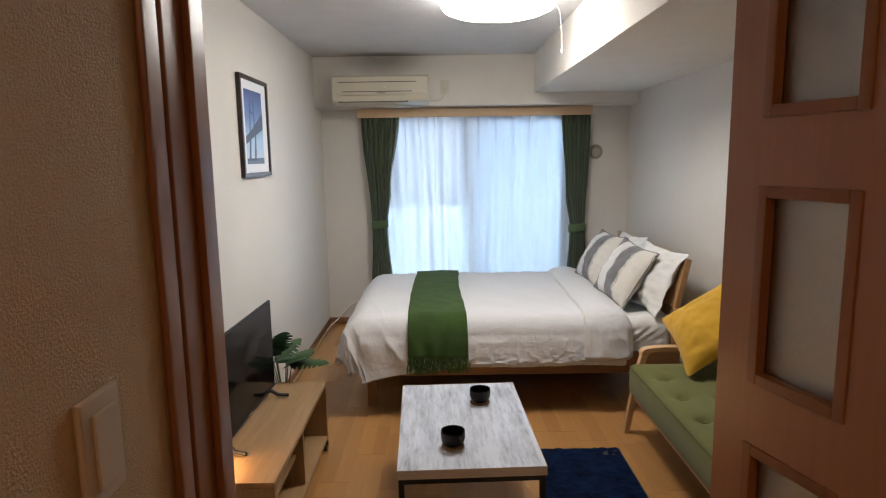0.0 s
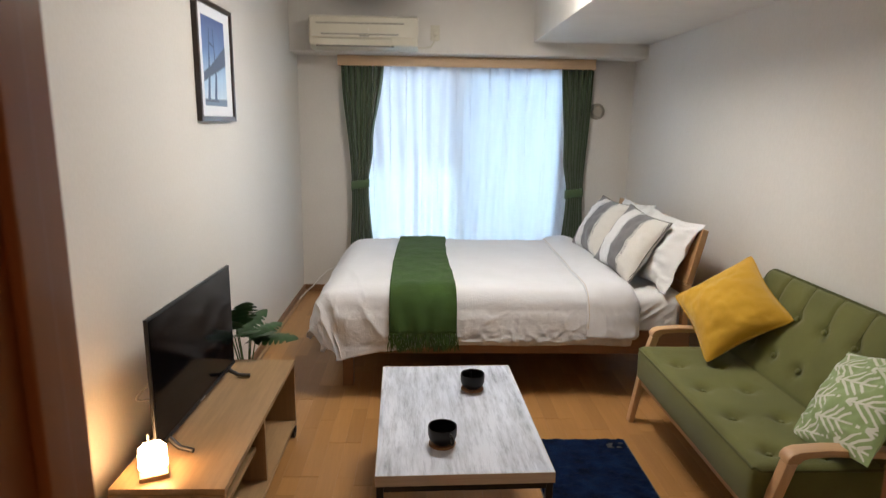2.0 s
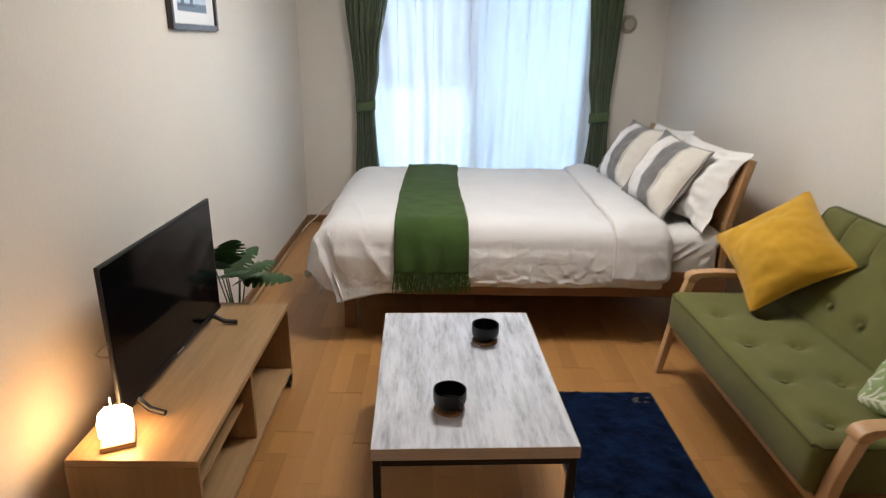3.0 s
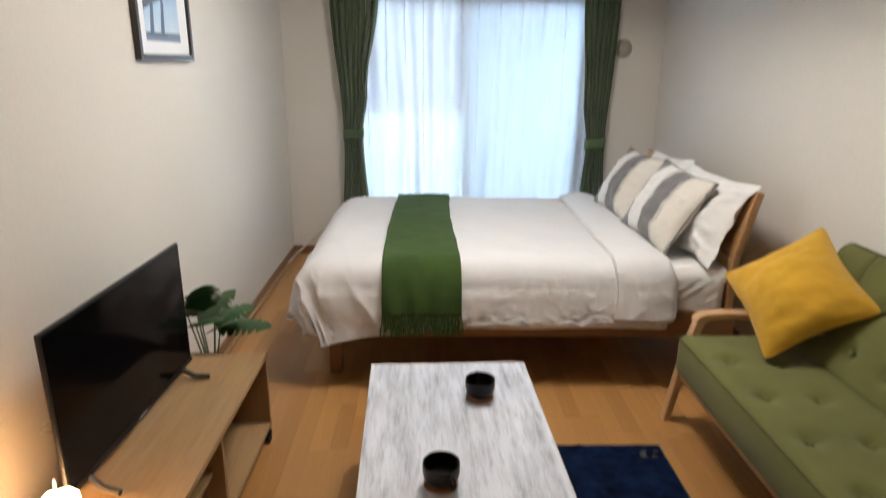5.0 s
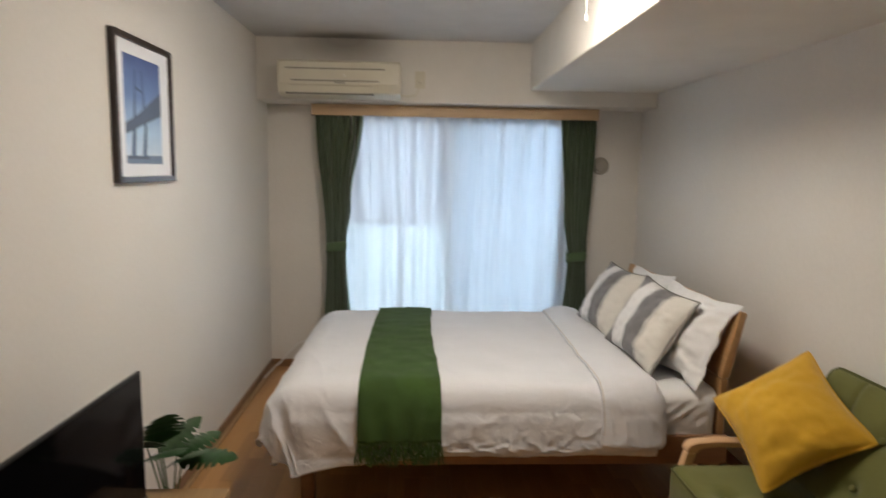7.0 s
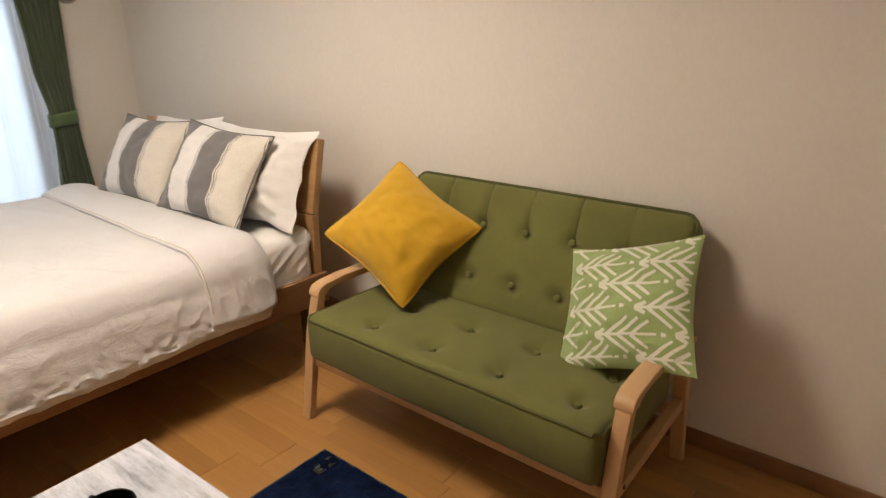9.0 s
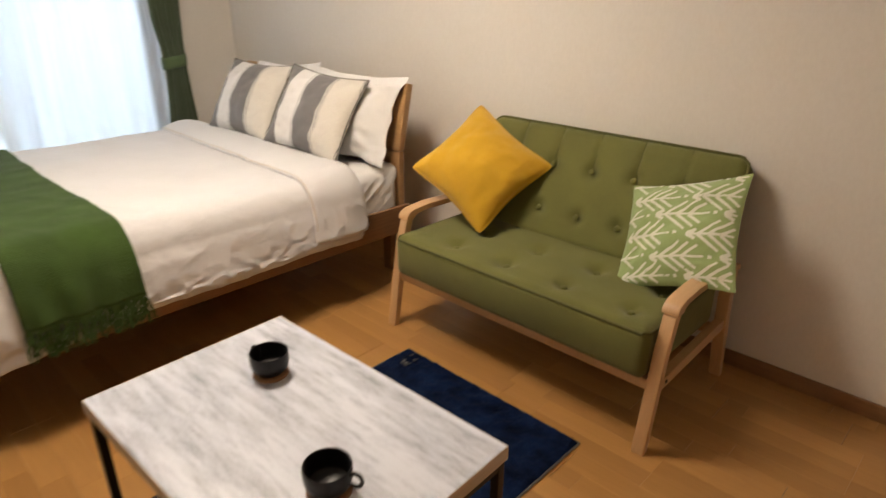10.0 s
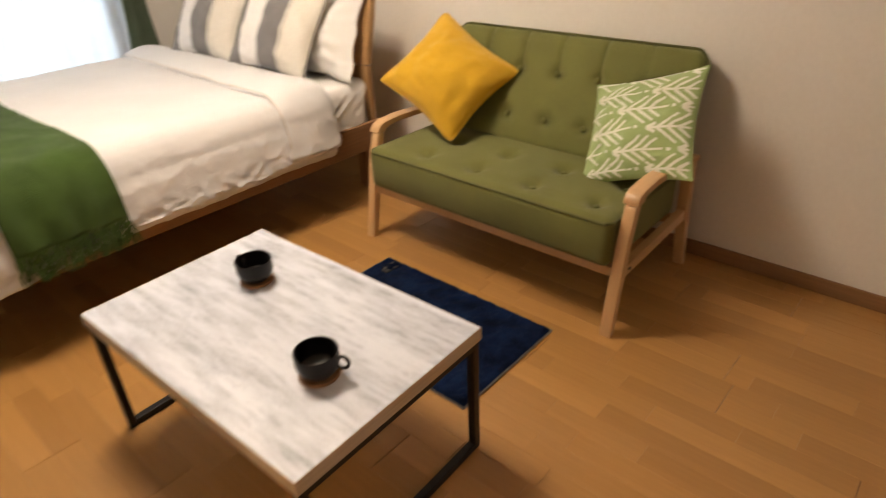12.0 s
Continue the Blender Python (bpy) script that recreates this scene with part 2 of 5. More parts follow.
BEECH = wood("beech", (0.52, 0.31, 0.15), (0.64, 0.41, 0.22), 0.36, "X", 5, coat=0.2, grain=0.3)
BEECH_Z = wood("beech_upright", (0.52, 0.31, 0.15), (0.64, 0.41, 0.22), 0.36, "Z", 5, coat=0.2, grain=0.3)
SOFA = fabric("olive_upholstery", (0.132, 0.135, 0.031), 0.12, 700, 0.85, 0.35, sheen=0.12, crinkle=6.0)
SOFA_SEAM = fabric("olive_seam", (0.085, 0.088, 0.020), 0.1, 700, 0.85, 0.3, sheen=0.05)
YELLOW = fabric("mustard_cotton", (0.58, 0.33, 0.015), 0.10, 800, 0.9, 0.35, sheen=0.2, crinkle=16.0)
LEAF_GREEN = fabric("sage_cotton", (0.30, 0.40, 0.16), 0.10, 800, 0.9, 0.3)
PRINT = fabric("cream_print", (0.70, 0.71, 0.59), 0.06, 800, 0.9, 0.2)
LINEN = fabric("white_linen", (0.68, 0.68, 0.70), 0.03, 900, 0.92, 0.55, sheen=0.12, crinkle=24.0)
SHEET = fabric("white_sheet", (0.75, 0.745, 0.74), 0.04, 1000, 0.9, 0.4, crinkle=26.0)
STRIPE = striped("striped_cotton")
THROW = fabric("green_wool", (0.031, 0.070, 0.008), 0.16, 520, 0.95, 0.6, 8, sheen=0.04, crinkle=10.0)
CURTAIN = fabric("dark_green_curtain", (0.070, 0.108, 0.052), 0.15, 600, 0.9, 0.3)
TIE = fabric("green_tie_band", (0.075, 0.125, 0.055), 0.12, 600, 0.9, 0.3)
SHEER = sheer_cloth("white_sheer")
RUG = plain("navy_pile", (0.0045, 0.0130, 0.043), 1.0, 0, 0.6, 11, 210, 0.9, 0.004)
RUG.node_tree.nodes["Principled BSDF"].inputs["Specular IOR Level"].default_value = 0.1
RUG_EDGE = fabric("rug_binding", (0.09, 0.085, 0.08), 0.15, 500)
TABLE_TOP = whitewashed("whitewashed_board")
TABLE_EDGE = wood("table_edge", (0.34, 0.28, 0.22), (0.60, 0.53, 0.45), 0.5, "Y", 8)
TABLE_EDGE_X = wood("table_edge_across", (0.34, 0.28, 0.22), (0.60, 0.53, 0.45), 0.5, "X", 8)
STEEL = plain("black_steel", (0.018, 0.018, 0.02), 0.42, 0.6, 0.2)
CERAMIC = plain("black_glaze", (0.006, 0.006, 0.007), 0.38, 0.0, 0.3, 20, 60, 0.15, 0.001)
CERAMIC.node_tree.nodes["Principled BSDF"].inputs["Specular IOR Level"].default_value = 0.28
CORK = plain("cork", (0.24, 0.13, 0.065), 0.8, 0, 0.25, 30, 180, 0.5, 0.001)
PLASTIC = plain("black_plastic", (0.0060, 0.0060, 0.0066), 0.45, 0, 0.15)
SCREEN = plain("screen_glass", (0.003, 0.003, 0.004), 0.09, 0, 0.1, relief=0.0)
SCREEN.node_tree.nodes["Principled BSDF"].inputs["Specular IOR Level"].default_value = 0.10
AC_WHITE = plain("aged_white_plastic", (0.62, 0.575, 0.46), 0.4, 0, 0.05)
# Dark grey that stands for shade in grooves and slots; also badge and piping.
AC_DARK = plain("grille_shadow_grey", (0.16, 0.15, 0.13), 0.6)
VENT_GREY = plain("vent_plastic", (0.36, 0.325, 0.27), 0.5, 0, 0.08)
# Ivory darkened and browned for the shade on the hall switch.
IVORY_SHADED = plain("shaded_ivory_plastic", (0.54, 0.46, 0.36), 0.42, 0, 0.05)
WHITE_PLASTIC = plain("white_plastic", (0.80, 0.79, 0.77), 0.4, 0, 0.04)
FRAME_BLACK = wood("black_frame", (0.014, 0.007, 0.005), (0.035, 0.018, 0.012), 0.35, "Z", 8)
MAT_BOARD = plain("mat_board", (0.80, 0.81, 0.84), 0.8, 0, 0.02)
ALU = plain("window_aluminium", (0.45, 0.45, 0.46), 0.4, 0.7, 0.08)
CLEAR = thin_glass("clear_glass")
FROST = thin_glass("figured_glass", (0.62, 0.68, 0.76), 0.8, 0.6)
HALL_GLASS = thin_glass("pebbled_glass", (0.88, 0.92, 0.97), 0.5, 0.9, 8.0, 0.24)
LAMP_GLOW = emitter("lamp_diffuser", (1.0, 0.905, 0.775), LAMP)
RIM_GLOW = emitter("lamp_rim", (1.0, 0.905, 0.775), LAMP * 0.4)
CUBE_GLOW = emitter("cube_glow", (1.0, 0.54, 0.22), CUBE)
HALL_GLOW = emitter("assumed_hall_glow", (1.0, 0.56, 0.27), HALL_LIGHT)
DAYLIGHT = emitter("daylight", (0.75, 0.91, 1.0), DAY)
LEAF = plain("monstera_leaf", (0.020, 0.068, 0.016), 0.40, 0, 0.35, 14, 60, 0.3, 0.001)
STEM = plain("plant_stem", (0.06, 0.13, 0.035), 0.5, 0, 0.25)
POT = plain("pot_glaze", (0.10, 0.085, 0.075), 0.5, 0, 0.12)
SOIL = plain("soil", (0.05, 0.035, 0.025), 0.95, 0, 0.4, 30, 150, 0.9, 0.004)
CONCRETE = plain("balcony_concrete", (0.42, 0.41, 0.40), 0.85, 0, 0.12)
FACADE = plain("facade_tile", (0.64, 0.62, 0.72), 0.7, 0, 0.1)
PANEL_MILK = thin_glass("milky_panel", (0.92, 0.97, 0.97), 0.85)
INK_SKY, INK_DECK, INK_PALE, INK_SEA = (plain("print_" + n, c, 0.6, 0, 0.12, 4, 30, 0.05) for n, c in (("deck_blue", (0.09, 0.14, 0.26)), ("steel_blue", (0.10, 0.13, 0.20)), ("pale", (0.62, 0.72, 0.82)), ("sea", (0.16, 0.22, 0.33))))


def print_sky(name):
    """The print's own sky: deep blue above, pale towards the sea."""
    m, nt, b = nodes_of(name)
    tc = nt.nodes.new("ShaderNodeTexCoord")
    sp = nt.nodes.new("ShaderNodeSeparateXYZ")
    nt.links.new(tc.outputs["Generated"], sp.inputs[0])
    nz = noise_node(nt, 14, 4, 0.6)
    r = ramp(nt, sp.outputs[2], [(0.0, (0.66, 0.74, 0.82)), (0.30, (0.46, 0.63, 0.80)), (0.62, (0.17, 0.27, 0.52)), (1.0, (0.075, 0.115, 0.30))])
    f = ramp(nt, nz.outputs[0], [(0.3, (0.85, 0.86, 0.9)), (0.7, (1, 1, 1))])
    nt.links.new(mixc(nt, 1.0, r.outputs[0], f.outputs[0], "MULTIPLY"), b.inputs["Base Color"])
    b.inputs["Roughness"].default_value = 0.5
    return m


PRINT_SKY = print_sky("print_sky")


# ---- building helpers ----
def box(bm, lo, hi, bevel=0.0, seg=2):
    """Adds a box between two corners, with rounded edges."""
    size, mid = [b - a for a, b in zip(lo, hi)], [(a + b) / 2 for a, b in zip(lo, hi)]
    got = bmesh.ops.create_cube(bm, size=1.0, matrix=Matrix.Translation(mid) @ Matrix.Diagonal((*size, 1)))
    if bevel:
        edges = list({e for v in got["verts"] for e in v.link_edges})
        bmesh.ops.bevel(bm, geom=edges, offset=min(bevel, min(size) * 0.49), segments=seg, profile=0.5, affect="EDGES")
    return bm


def fresh():
    return bmesh.new()


def boxed(lo, hi, bevel=0.0, seg=2):
    return box(fresh(), lo, hi, bevel, seg)


def lathe(bm, profile, seg=32, at=(0, 0, 0), closed=False):
    """Turns a list of (radius, height) about the upright axis."""
    rings = []
    for r, z in profile:
        rings.append([bm.verts.new((at[0] + r * math.cos(2 * math.pi * k / seg), at[1] + r * math.sin(2 * math.pi * k / seg), at[2] + z)) for k in range(seg)])
    for a, b in zip(rings, rings[1:]):
        for k in range(seg):
            bm.faces.new((a[k], a[(k + 1) % seg], b[(k + 1) % seg], b[k]))
    if closed:
        bm.faces.new(list(reversed(rings[0])))
        bm.faces.new(rings[-1])
    return bm


def tube(bm, pts, radius, seg=8, close=False):
    """A round bar along points; radius may be one number or one for each point."""
    pts = [Vector(p) for p in pts]
    n = len(pts)
    rings, last = [], None
    for i, p in enumerate(pts):
        if close:
            d = pts[(i + 1) % n] - pts[i - 1]
        else:
            d = pts[min(i + 1, n - 1)] - pts[max(i - 1, 0)]
        d.normalize()
        side = d.orthogonal().normalized() if last is None else (last - d * last.dot(d)).normalized()
        last = side
        up = d.cross(side)
        r = radius[i] if isinstance(radius, (list, tuple)) else radius
        rings.append([bm.verts.new(p + r * (math.cos(2 * math.pi * k / seg) * side + math.sin(2 * math.pi * k / seg) * up)) for k in range(seg)])
    pairs = list(zip(rings, rings[1:])) + ([(rings[-1], rings[0])] if close else [])
    for a, b in pairs:
        for k in range(seg):
            bm.faces.new((a[k], a[(k + 1) % seg], b[(k + 1) % seg], b[k]))
    if not close:
        bm.faces.new(list(reversed(rings[0])))
        bm.faces.new(rings[-1])
    return bm


def sheet(bm, nu, nv, f):
    """A grid of points f(u, v), u and v from 0 to 1."""
    rows = [[bm.verts.new(f(i / nu, j / nv)) for i in range(nu + 1)] for j in range(nv + 1)]
    for a, b in zip(rows, rows[1:]):
        for i in range(nu):
            bm.faces.new((a[i], a[i + 1], b[i + 1], b[i]))
    return bm


def prism(bm, outline, axis, lo, hi):
    """A flat outline of 2D points pushed from lo to hi along an axis (0, 1 or 2)."""
    def put(p, h):
        c = list(p)
        c.insert(axis, h)
        return bm.verts.new(c)
    a, b = [put(p, lo) for p in outline], [put(p, hi) for p in outline]
    n = len(a)
    bm.faces.new(a)
    bm.faces.new(list(reversed(b)))
    for k in range(n):
        bm.faces.new((a[k], b[k], b[(k + 1) % n], a[(k + 1) % n]))
    return bm


def soften(bm, width, seg=2):
    bmesh.ops.recalc_face_normals(bm, faces=bm.faces)
    edges = [e for e in bm.edges if len(e.link_faces) == 2 and e.calc_face_angle(0) > 0.6]
    bmesh.ops.bevel(bm, geom=edges, offset=width, segments=seg, profile=0.5, affect="EDGES")
    return bm


def mesh_of(name, bm, material, smooth=True):
    me = bpy.data.meshes.new(name)
    bmesh.ops.recalc_face_normals(bm, faces=bm.faces)
    bm.to_mesh(me)
    bm.free()
    me.materials.append(material)
    if smooth:
        me.shade_smooth()
        me.set_sharp_from_angle(angle=radians(38))
    return me


def part(name, bm, material, parent=None, label=""):
    """One mesh object, under a thing or a part if one is given."""
    ob = new(name, mesh_of(name, bm, material))
    if len(ob.data.polygons) < 600:
        ob.modifiers.new("weighted_normals", "WEIGHTED_NORMAL").keep_sharp = True
    if parent:
        ob.parent = parent
    if label:
        ob["label"] = label
    return ob


def thing(name, label, category, group="", at=(0, 0, 0), turn=0.0):
    ob = new(name)
    ob.empty_display_size = 0.1
    ob.matrix_basis = pose(*at, 0, 0, turn)
    return tagged(ob, label, category, group)


def structure(name, bm, material, label, category="structure"):
    return tagged(part(name, bm, material), label, category, kind="structure")


def wob(x, y, z=0.0, s=1.0):
    """Smooth noise from -1 to 1."""
    return noise.noise(Vector((x * s, y * s, z * s)))


def solid(ob, thickness, offset=0.0):
    md = ob.modifiers.new("thickness", "SOLIDIFY")
    md.thickness, md.offset = thickness, offset
    return ob


# ---- the room's shell ----
XL, XR, YF, YB, ZC = -0.055, 2.74, 1.17, 5.88, 2.41      # inner faces of the room
DX0, DX1, DZ = 0.664, 1.645, 2.02                        # doorway
HX0, HX1, HY0 = 0.65, 1.86, -1.3                         # hall
WX0, WX1, WZ0, WZ1 = 0.42, 2.24, 0.12, 1.965              # window opening
T = 0.14

slab = boxed((XL - T, YF - 0.12, -0.10), (XR + T, YB + T, -0.006))
box(slab, (HX0 - T, HY0 - T, -0.10), (HX1 + T, YF - 0.12, -0.006))
structure("floor", slab, FLOOR_BASE, "warm oak strip floor of room and hall", "floor")
structure("wall_west", boxed((XL - T, YF - 0.12, -0.05), (XL, YB + T, ZC + 0.05)), WALL, "cream papered side wall with a framed print", "wall")
structure("wall_east", boxed((XR, YF - 0.12, -0.05), (XR + T, YB + T, ZC + 0.05)), WALL, "cream papered side wall behind bed and sofa", "wall")
bm = fresh()
for lo, hi in (((XL, YB, -0.05), (WX0, YB + T, ZC)), ((WX1, YB, -0.05), (XR, YB + T, ZC)), ((WX0, YB, WZ1), (WX1, YB + T, ZC)), ((WX0, YB, -0.05), (WX1, YB + T, WZ0))):
    box(bm, lo, hi)
structure("wall_north", bm, WALL, "cream papered window wall", "wall")
bm = fresh()
for lo, hi in (((XL, YF - 0.12, -0.05), (DX0 - 0.03, YF, ZC)), ((DX1 + 0.03, YF - 0.12, -0.05), (XR, YF, ZC)), ((DX0 - 0.03, YF - 0.12, DZ + 0.03), (DX1 + 0.03, YF, ZC))):
    box(bm, lo, hi)
structure("wall_south", bm, WALL, "cream papered partition with the doorway", "wall")
structure("ceiling", boxed((XL - T, YF - 0.12, ZC), (XR + T, YB + T, ZC + 0.1)), CEIL, "white papered ceiling with a dust stain", "ceiling")
structure("beam_north", boxed((XL, 5.59, 1.99), (XR, YB, ZC), 0.006), BEAM, "boxed papered beam above the window", "beam")
structure("beam_east", boxed((1.83, YF, 2.09), (XR, 5.59, ZC), 0.006), BEAM, "boxed papered beam along the side wall", "beam")
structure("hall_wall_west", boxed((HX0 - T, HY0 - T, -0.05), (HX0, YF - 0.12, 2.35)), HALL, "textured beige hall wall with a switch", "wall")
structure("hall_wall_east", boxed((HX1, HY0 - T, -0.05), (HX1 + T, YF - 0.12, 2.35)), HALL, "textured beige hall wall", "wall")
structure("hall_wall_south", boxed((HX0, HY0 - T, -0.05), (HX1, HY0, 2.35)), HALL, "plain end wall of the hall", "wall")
structure("hall_ceiling", boxed((HX0 - T, HY0 - T, 2.35), (HX1 + T, YF - 0.12, 2.45)), CEIL, "white hall ceiling", "ceiling")


def baseboard(name, lo, hi, material):
    bm = boxed(lo, hi, 0.004)
    return structure(name, bm, material, "brown wooden baseboard along the wall", "baseboard")


baseboard("baseboard_west", (XL, YF, 0), (XL + 0.012, YB, 0.062), BASE_WOOD)
baseboard("baseboard_east", (XR - 0.012, YF, 0), (XR, YB, 0.062), BASE_WOOD)
baseboard("baseboard_north", (XL + 0.012, YB - 0.012, 0), (XR - 0.012, YB, 0.062), BASE_WOOD_X)
baseboard("baseboard_south", (DX1 + 0.06, YF, 0), (XR - 0.012, YF + 0.012, 0.062), BASE_WOOD_X)
bm = boxed((XL + 0.014, 3.45, 0.0), (XL + 0.034, YB - 0.02, 0.022), 0.005)
tagged(part("cable_cover", bm, OAK), "pale brown cable cover on the floor edge", "cable cover")


def door_frame():
    """Jambs with a stop, and casings on both faces of the partition."""
    y0, y1 = YF - 0.12, YF
    for name, x, s in (("door_jamb_west", DX0, 1), ("door_jamb_east", DX1, -1)):
        bm = fresh()
        box(bm, *[tuple(v) for v in ((min(x, x - 0.03 * s), y0 - 0.012, 0), (max(x, x - 0.03 * s), y1 + 0.014, DZ + 0.03))], 0.004)
        box(bm, (min(x, x + 0.012 * s), y0 + 0.05, 0), (max(x, x + 0.012 * s), y0 + 0.085, DZ), 0.003)
        for ya, yb in ((y0 - 0.014, y0), (y1, y1 + 0.014)):
            box(bm, (min(x - 0.03 * s, x - 0.058 * s), ya, 0), (max(x - 0.03 * s, x - 0.058 * s), yb, DZ + 0.058), 0.004)
        structure(name, bm, DOOR_DARK, "dark reddish-brown door jamb with stop and casing", "door frame")
    bm = fresh()
    box(bm, (DX0, y0 - 0.012, DZ), (DX1, y1 + 0.014, DZ + 0.03), 0.004)
    for ya, yb in ((y0 - 0.014, y0), (y1, y1 + 0.014)):
        box(bm, (DX0 - 0.03, ya, DZ + 0.03), (DX1 + 0.03, yb, DZ + 0.058), 0.004)
    structure("door_head", bm, DOOR_DARK, "dark brown door head", "door frame")
    bm = boxed((DX0, y0, -0.006), (DX1, y1, 0.006), 0.003)
    structure("threshold", bm, DOOR_DARK, "low brown threshold between hall and room", "threshold")
    bm = fresh()
    box(bm, (HX0, y0 - 0.062, 0), (HX0 + 0.012, y0 - 0.016, 2.1), 0.006)
    structure("hall_trim", bm, DOOR_DARK, "dark brown casing on the hall wall", "trim")


door_frame()


def glazed_door():
    """Open door with three columns and four rows of pebbled panes."""
    x0, x1 = 1.50, 1.538
    door = thing("door_1", "open brown wooden door with small pebbled glass panes", "door")
    door["kind"] = "structure"
    hinge = Vector((1.519, 1.252, 0))
    door.matrix_basis = Matrix.Translation(hinge) @ Matrix.Rotation(radians(16), 4, "Z") @ Matrix.Translation(-hinge)
    ys = [(1.010, 1.176), (0.770, 0.936), (0.530, 0.696)]
    zs = [(0.345, 0.655), (0.770, 1.080), (1.195, 1.505), (1.620, 1.930)]
    ytop, ybot = 1.252, 0.455
    edges = [ybot] + [v for a, b in reversed(ys) for v in (a, b)] + [ytop]
    for a, b in zip(edges[::2], edges[1::2]):
        part("stile", boxed((x0, a, 0.012), (x1, b, 2.005)), DOOR_WOOD, door)
    zed = [0.012] + [v for a, b in zs for v in (a, b)] + [2.005]
    for y0, y1 in ys:
        for a, b in zip(zed[::2], zed[1::2]):
            part("rail", boxed((x0, y0, a), (x1, y1, b)), DOOR_WOOD, door)
        for z0, z1 in zs:
            w = 0.013
            pane = part("glass_pane", boxed((1.517, y0 + 0.004, z0 + 0.004), (1.521, y1 - 0.004, z1 - 0.004)), HALL_GLASS, door, "pebbled translucent glass pane")
            bm = fresh()
            for xa, xb in ((x0 - 0.003, 1.516), (1.522, x1 + 0.003)):
                box(bm, (xa, y0 - 0.006, z0 - 0.006), (xb, y0 + w, z1 + 0.006), 0.002)
                box(bm, (xa, y1 - w, z0 - 0.006), (xb, y1 + 0.006, z1 + 0.006), 0.002)
                box(bm, (xa, y0 + w, z0 - 0.006), (xb, y1 - w, z0 + w), 0.002)
                box(bm, (xa, y0 + w, z1 - w), (xb, y1 - w, z1 + 0.006), 0.002)
            part("moulding", bm, DOOR_DARK, pane, "stepped dark brown moulding")
    handle = fresh()
    tube(handle, [(x0 - 0.0, 0.495, 0.95), (x0 - 0.045, 0.495, 0.95), (x0 - 0.05, 0.51, 0.95), (x0 - 0.05, 0.60, 0.95)], 0.009, 10)
    part("door_handle", handle, ALU, door, "metal lever handle")


glazed_door()


def wall_switch():
    """Wide rocker switch on the hall wall, its ivory darkened for the hall's shade."""
    sw = thing("light_switch", "wide rocker switch on the hall wall, ivory darkened for shade", "switch")
    x, y0, y1, z0, z1 = HX0, 0.79, 0.865, 1.205, 1.325
    part("plate", boxed((x, y0, z0), (x + 0.009, y1, z1), 0.004), IVORY_SHADED, sw)
    part("rocker", boxed((x + 0.009, y0 + 0.017, z0 + 0.018), (x + 0.0135, y1 - 0.017, z1 - 0.018), 0.003), IVORY_SHADED, sw, "slightly raised rocker")


wall_switch()
# Unseen lamp added behind the viewpoint to warm and brighten hall walls and door.
hl = thing("assumed_hall_lamp", "small warm downlight, assumed and unseen, in the hall ceiling, lit", "downlight", at=(1.15, -0.45, 2.35))
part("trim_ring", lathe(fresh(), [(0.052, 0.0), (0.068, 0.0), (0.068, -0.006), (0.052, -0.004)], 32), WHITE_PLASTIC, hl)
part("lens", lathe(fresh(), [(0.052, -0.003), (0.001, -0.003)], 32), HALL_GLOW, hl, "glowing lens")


# ---- window and what lies beyond ----
def window():
    win = thing("window_1", "sliding balcony window with one clear and one figured pane", "window")
    win["kind"] = "structure"
    y0, y1 = YB + 0.03, YB + 0.11
    bm = fresh()
    box(bm, (WX0, y0, WZ0), (WX0 + 0.04, y1, WZ1), 0.003)
    box(bm, (WX1 - 0.04, y0, WZ0), (WX1, y1, WZ1), 0.003)
    box(bm, (WX0 + 0.04, y0, WZ1 - 0.04), (WX1 - 0.04, y1, WZ1), 0.003)
    box(bm, (WX0 + 0.04, y0, WZ0), (WX1 - 0.04, y1, WZ0 + 0.04), 0.003)
    part("window_frame", bm, ALU, win)
    for name, xa, xb, ya, glass in (("sash", WX0 + 0.04, 1.335, y0 + 0.045, CLEAR), ("sash", 1.285, WX1 - 0.04, y0 + 0.01, FROST)):
        bm = fresh()
        za, zb = WZ0 + 0.04, WZ1 - 0.04
        box(bm, (xa, ya, za), (xa + 0.05, ya + 0.028, zb), 0.003)
        box(bm, (xb - 0.05, ya, za), (xb, ya + 0.028, zb), 0.003)
        box(bm, (xa + 0.05, ya, zb - 0.05), (xb - 0.05, ya + 0.028, zb), 0.003)
        box(bm, (xa + 0.05, ya, za), (xb - 0.05, ya + 0.028, za + 0.07), 0.003)
        sash = part(name, bm, ALU, win)
        pane = part("pane", boxed((xa + 0.045, ya + 0.012, za + 0.06), (xb - 0.045, ya + 0.016, zb - 0.045)), glass, sash, "window pane")
        pane.visible_shadow = False


window()
structure("balcony_slab", boxed((-1.2, YB + T, -0.15), (4.0, 7.1, -0.04)), CONCRETE, "grey concrete balcony floor", "balcony")
structure("balcony_soffit", boxed((-1.2, YB + T, 2.3), (4.0, 7.1, 2.45)), CONCRETE, "underside of the balcony above", "balcony")


def balcony_rail():
    rail = thing("balcony_railing", "balcony railing with milky panels and a metal handrail", "railing")
    part("handrail", boxed((-1.2, 6.98, 1.02), (4.0, 7.04, 1.055), 0.012), ALU, rail)
    for k in range(6):
        x = -1.15 + k * 1.02
        part("post", boxed((x, 6.99, -0.04), (x + 0.04, 7.03, 1.02), 0.004), ALU, rail)
        if k < 5:
            p = part("panel", boxed((x + 0.05, 7.005, 0.02), (x + 1.01, 7.011, 1.01)), PANEL_MILK, rail, "milky translucent panel")
            p.visible_shadow = False


balcony_rail()


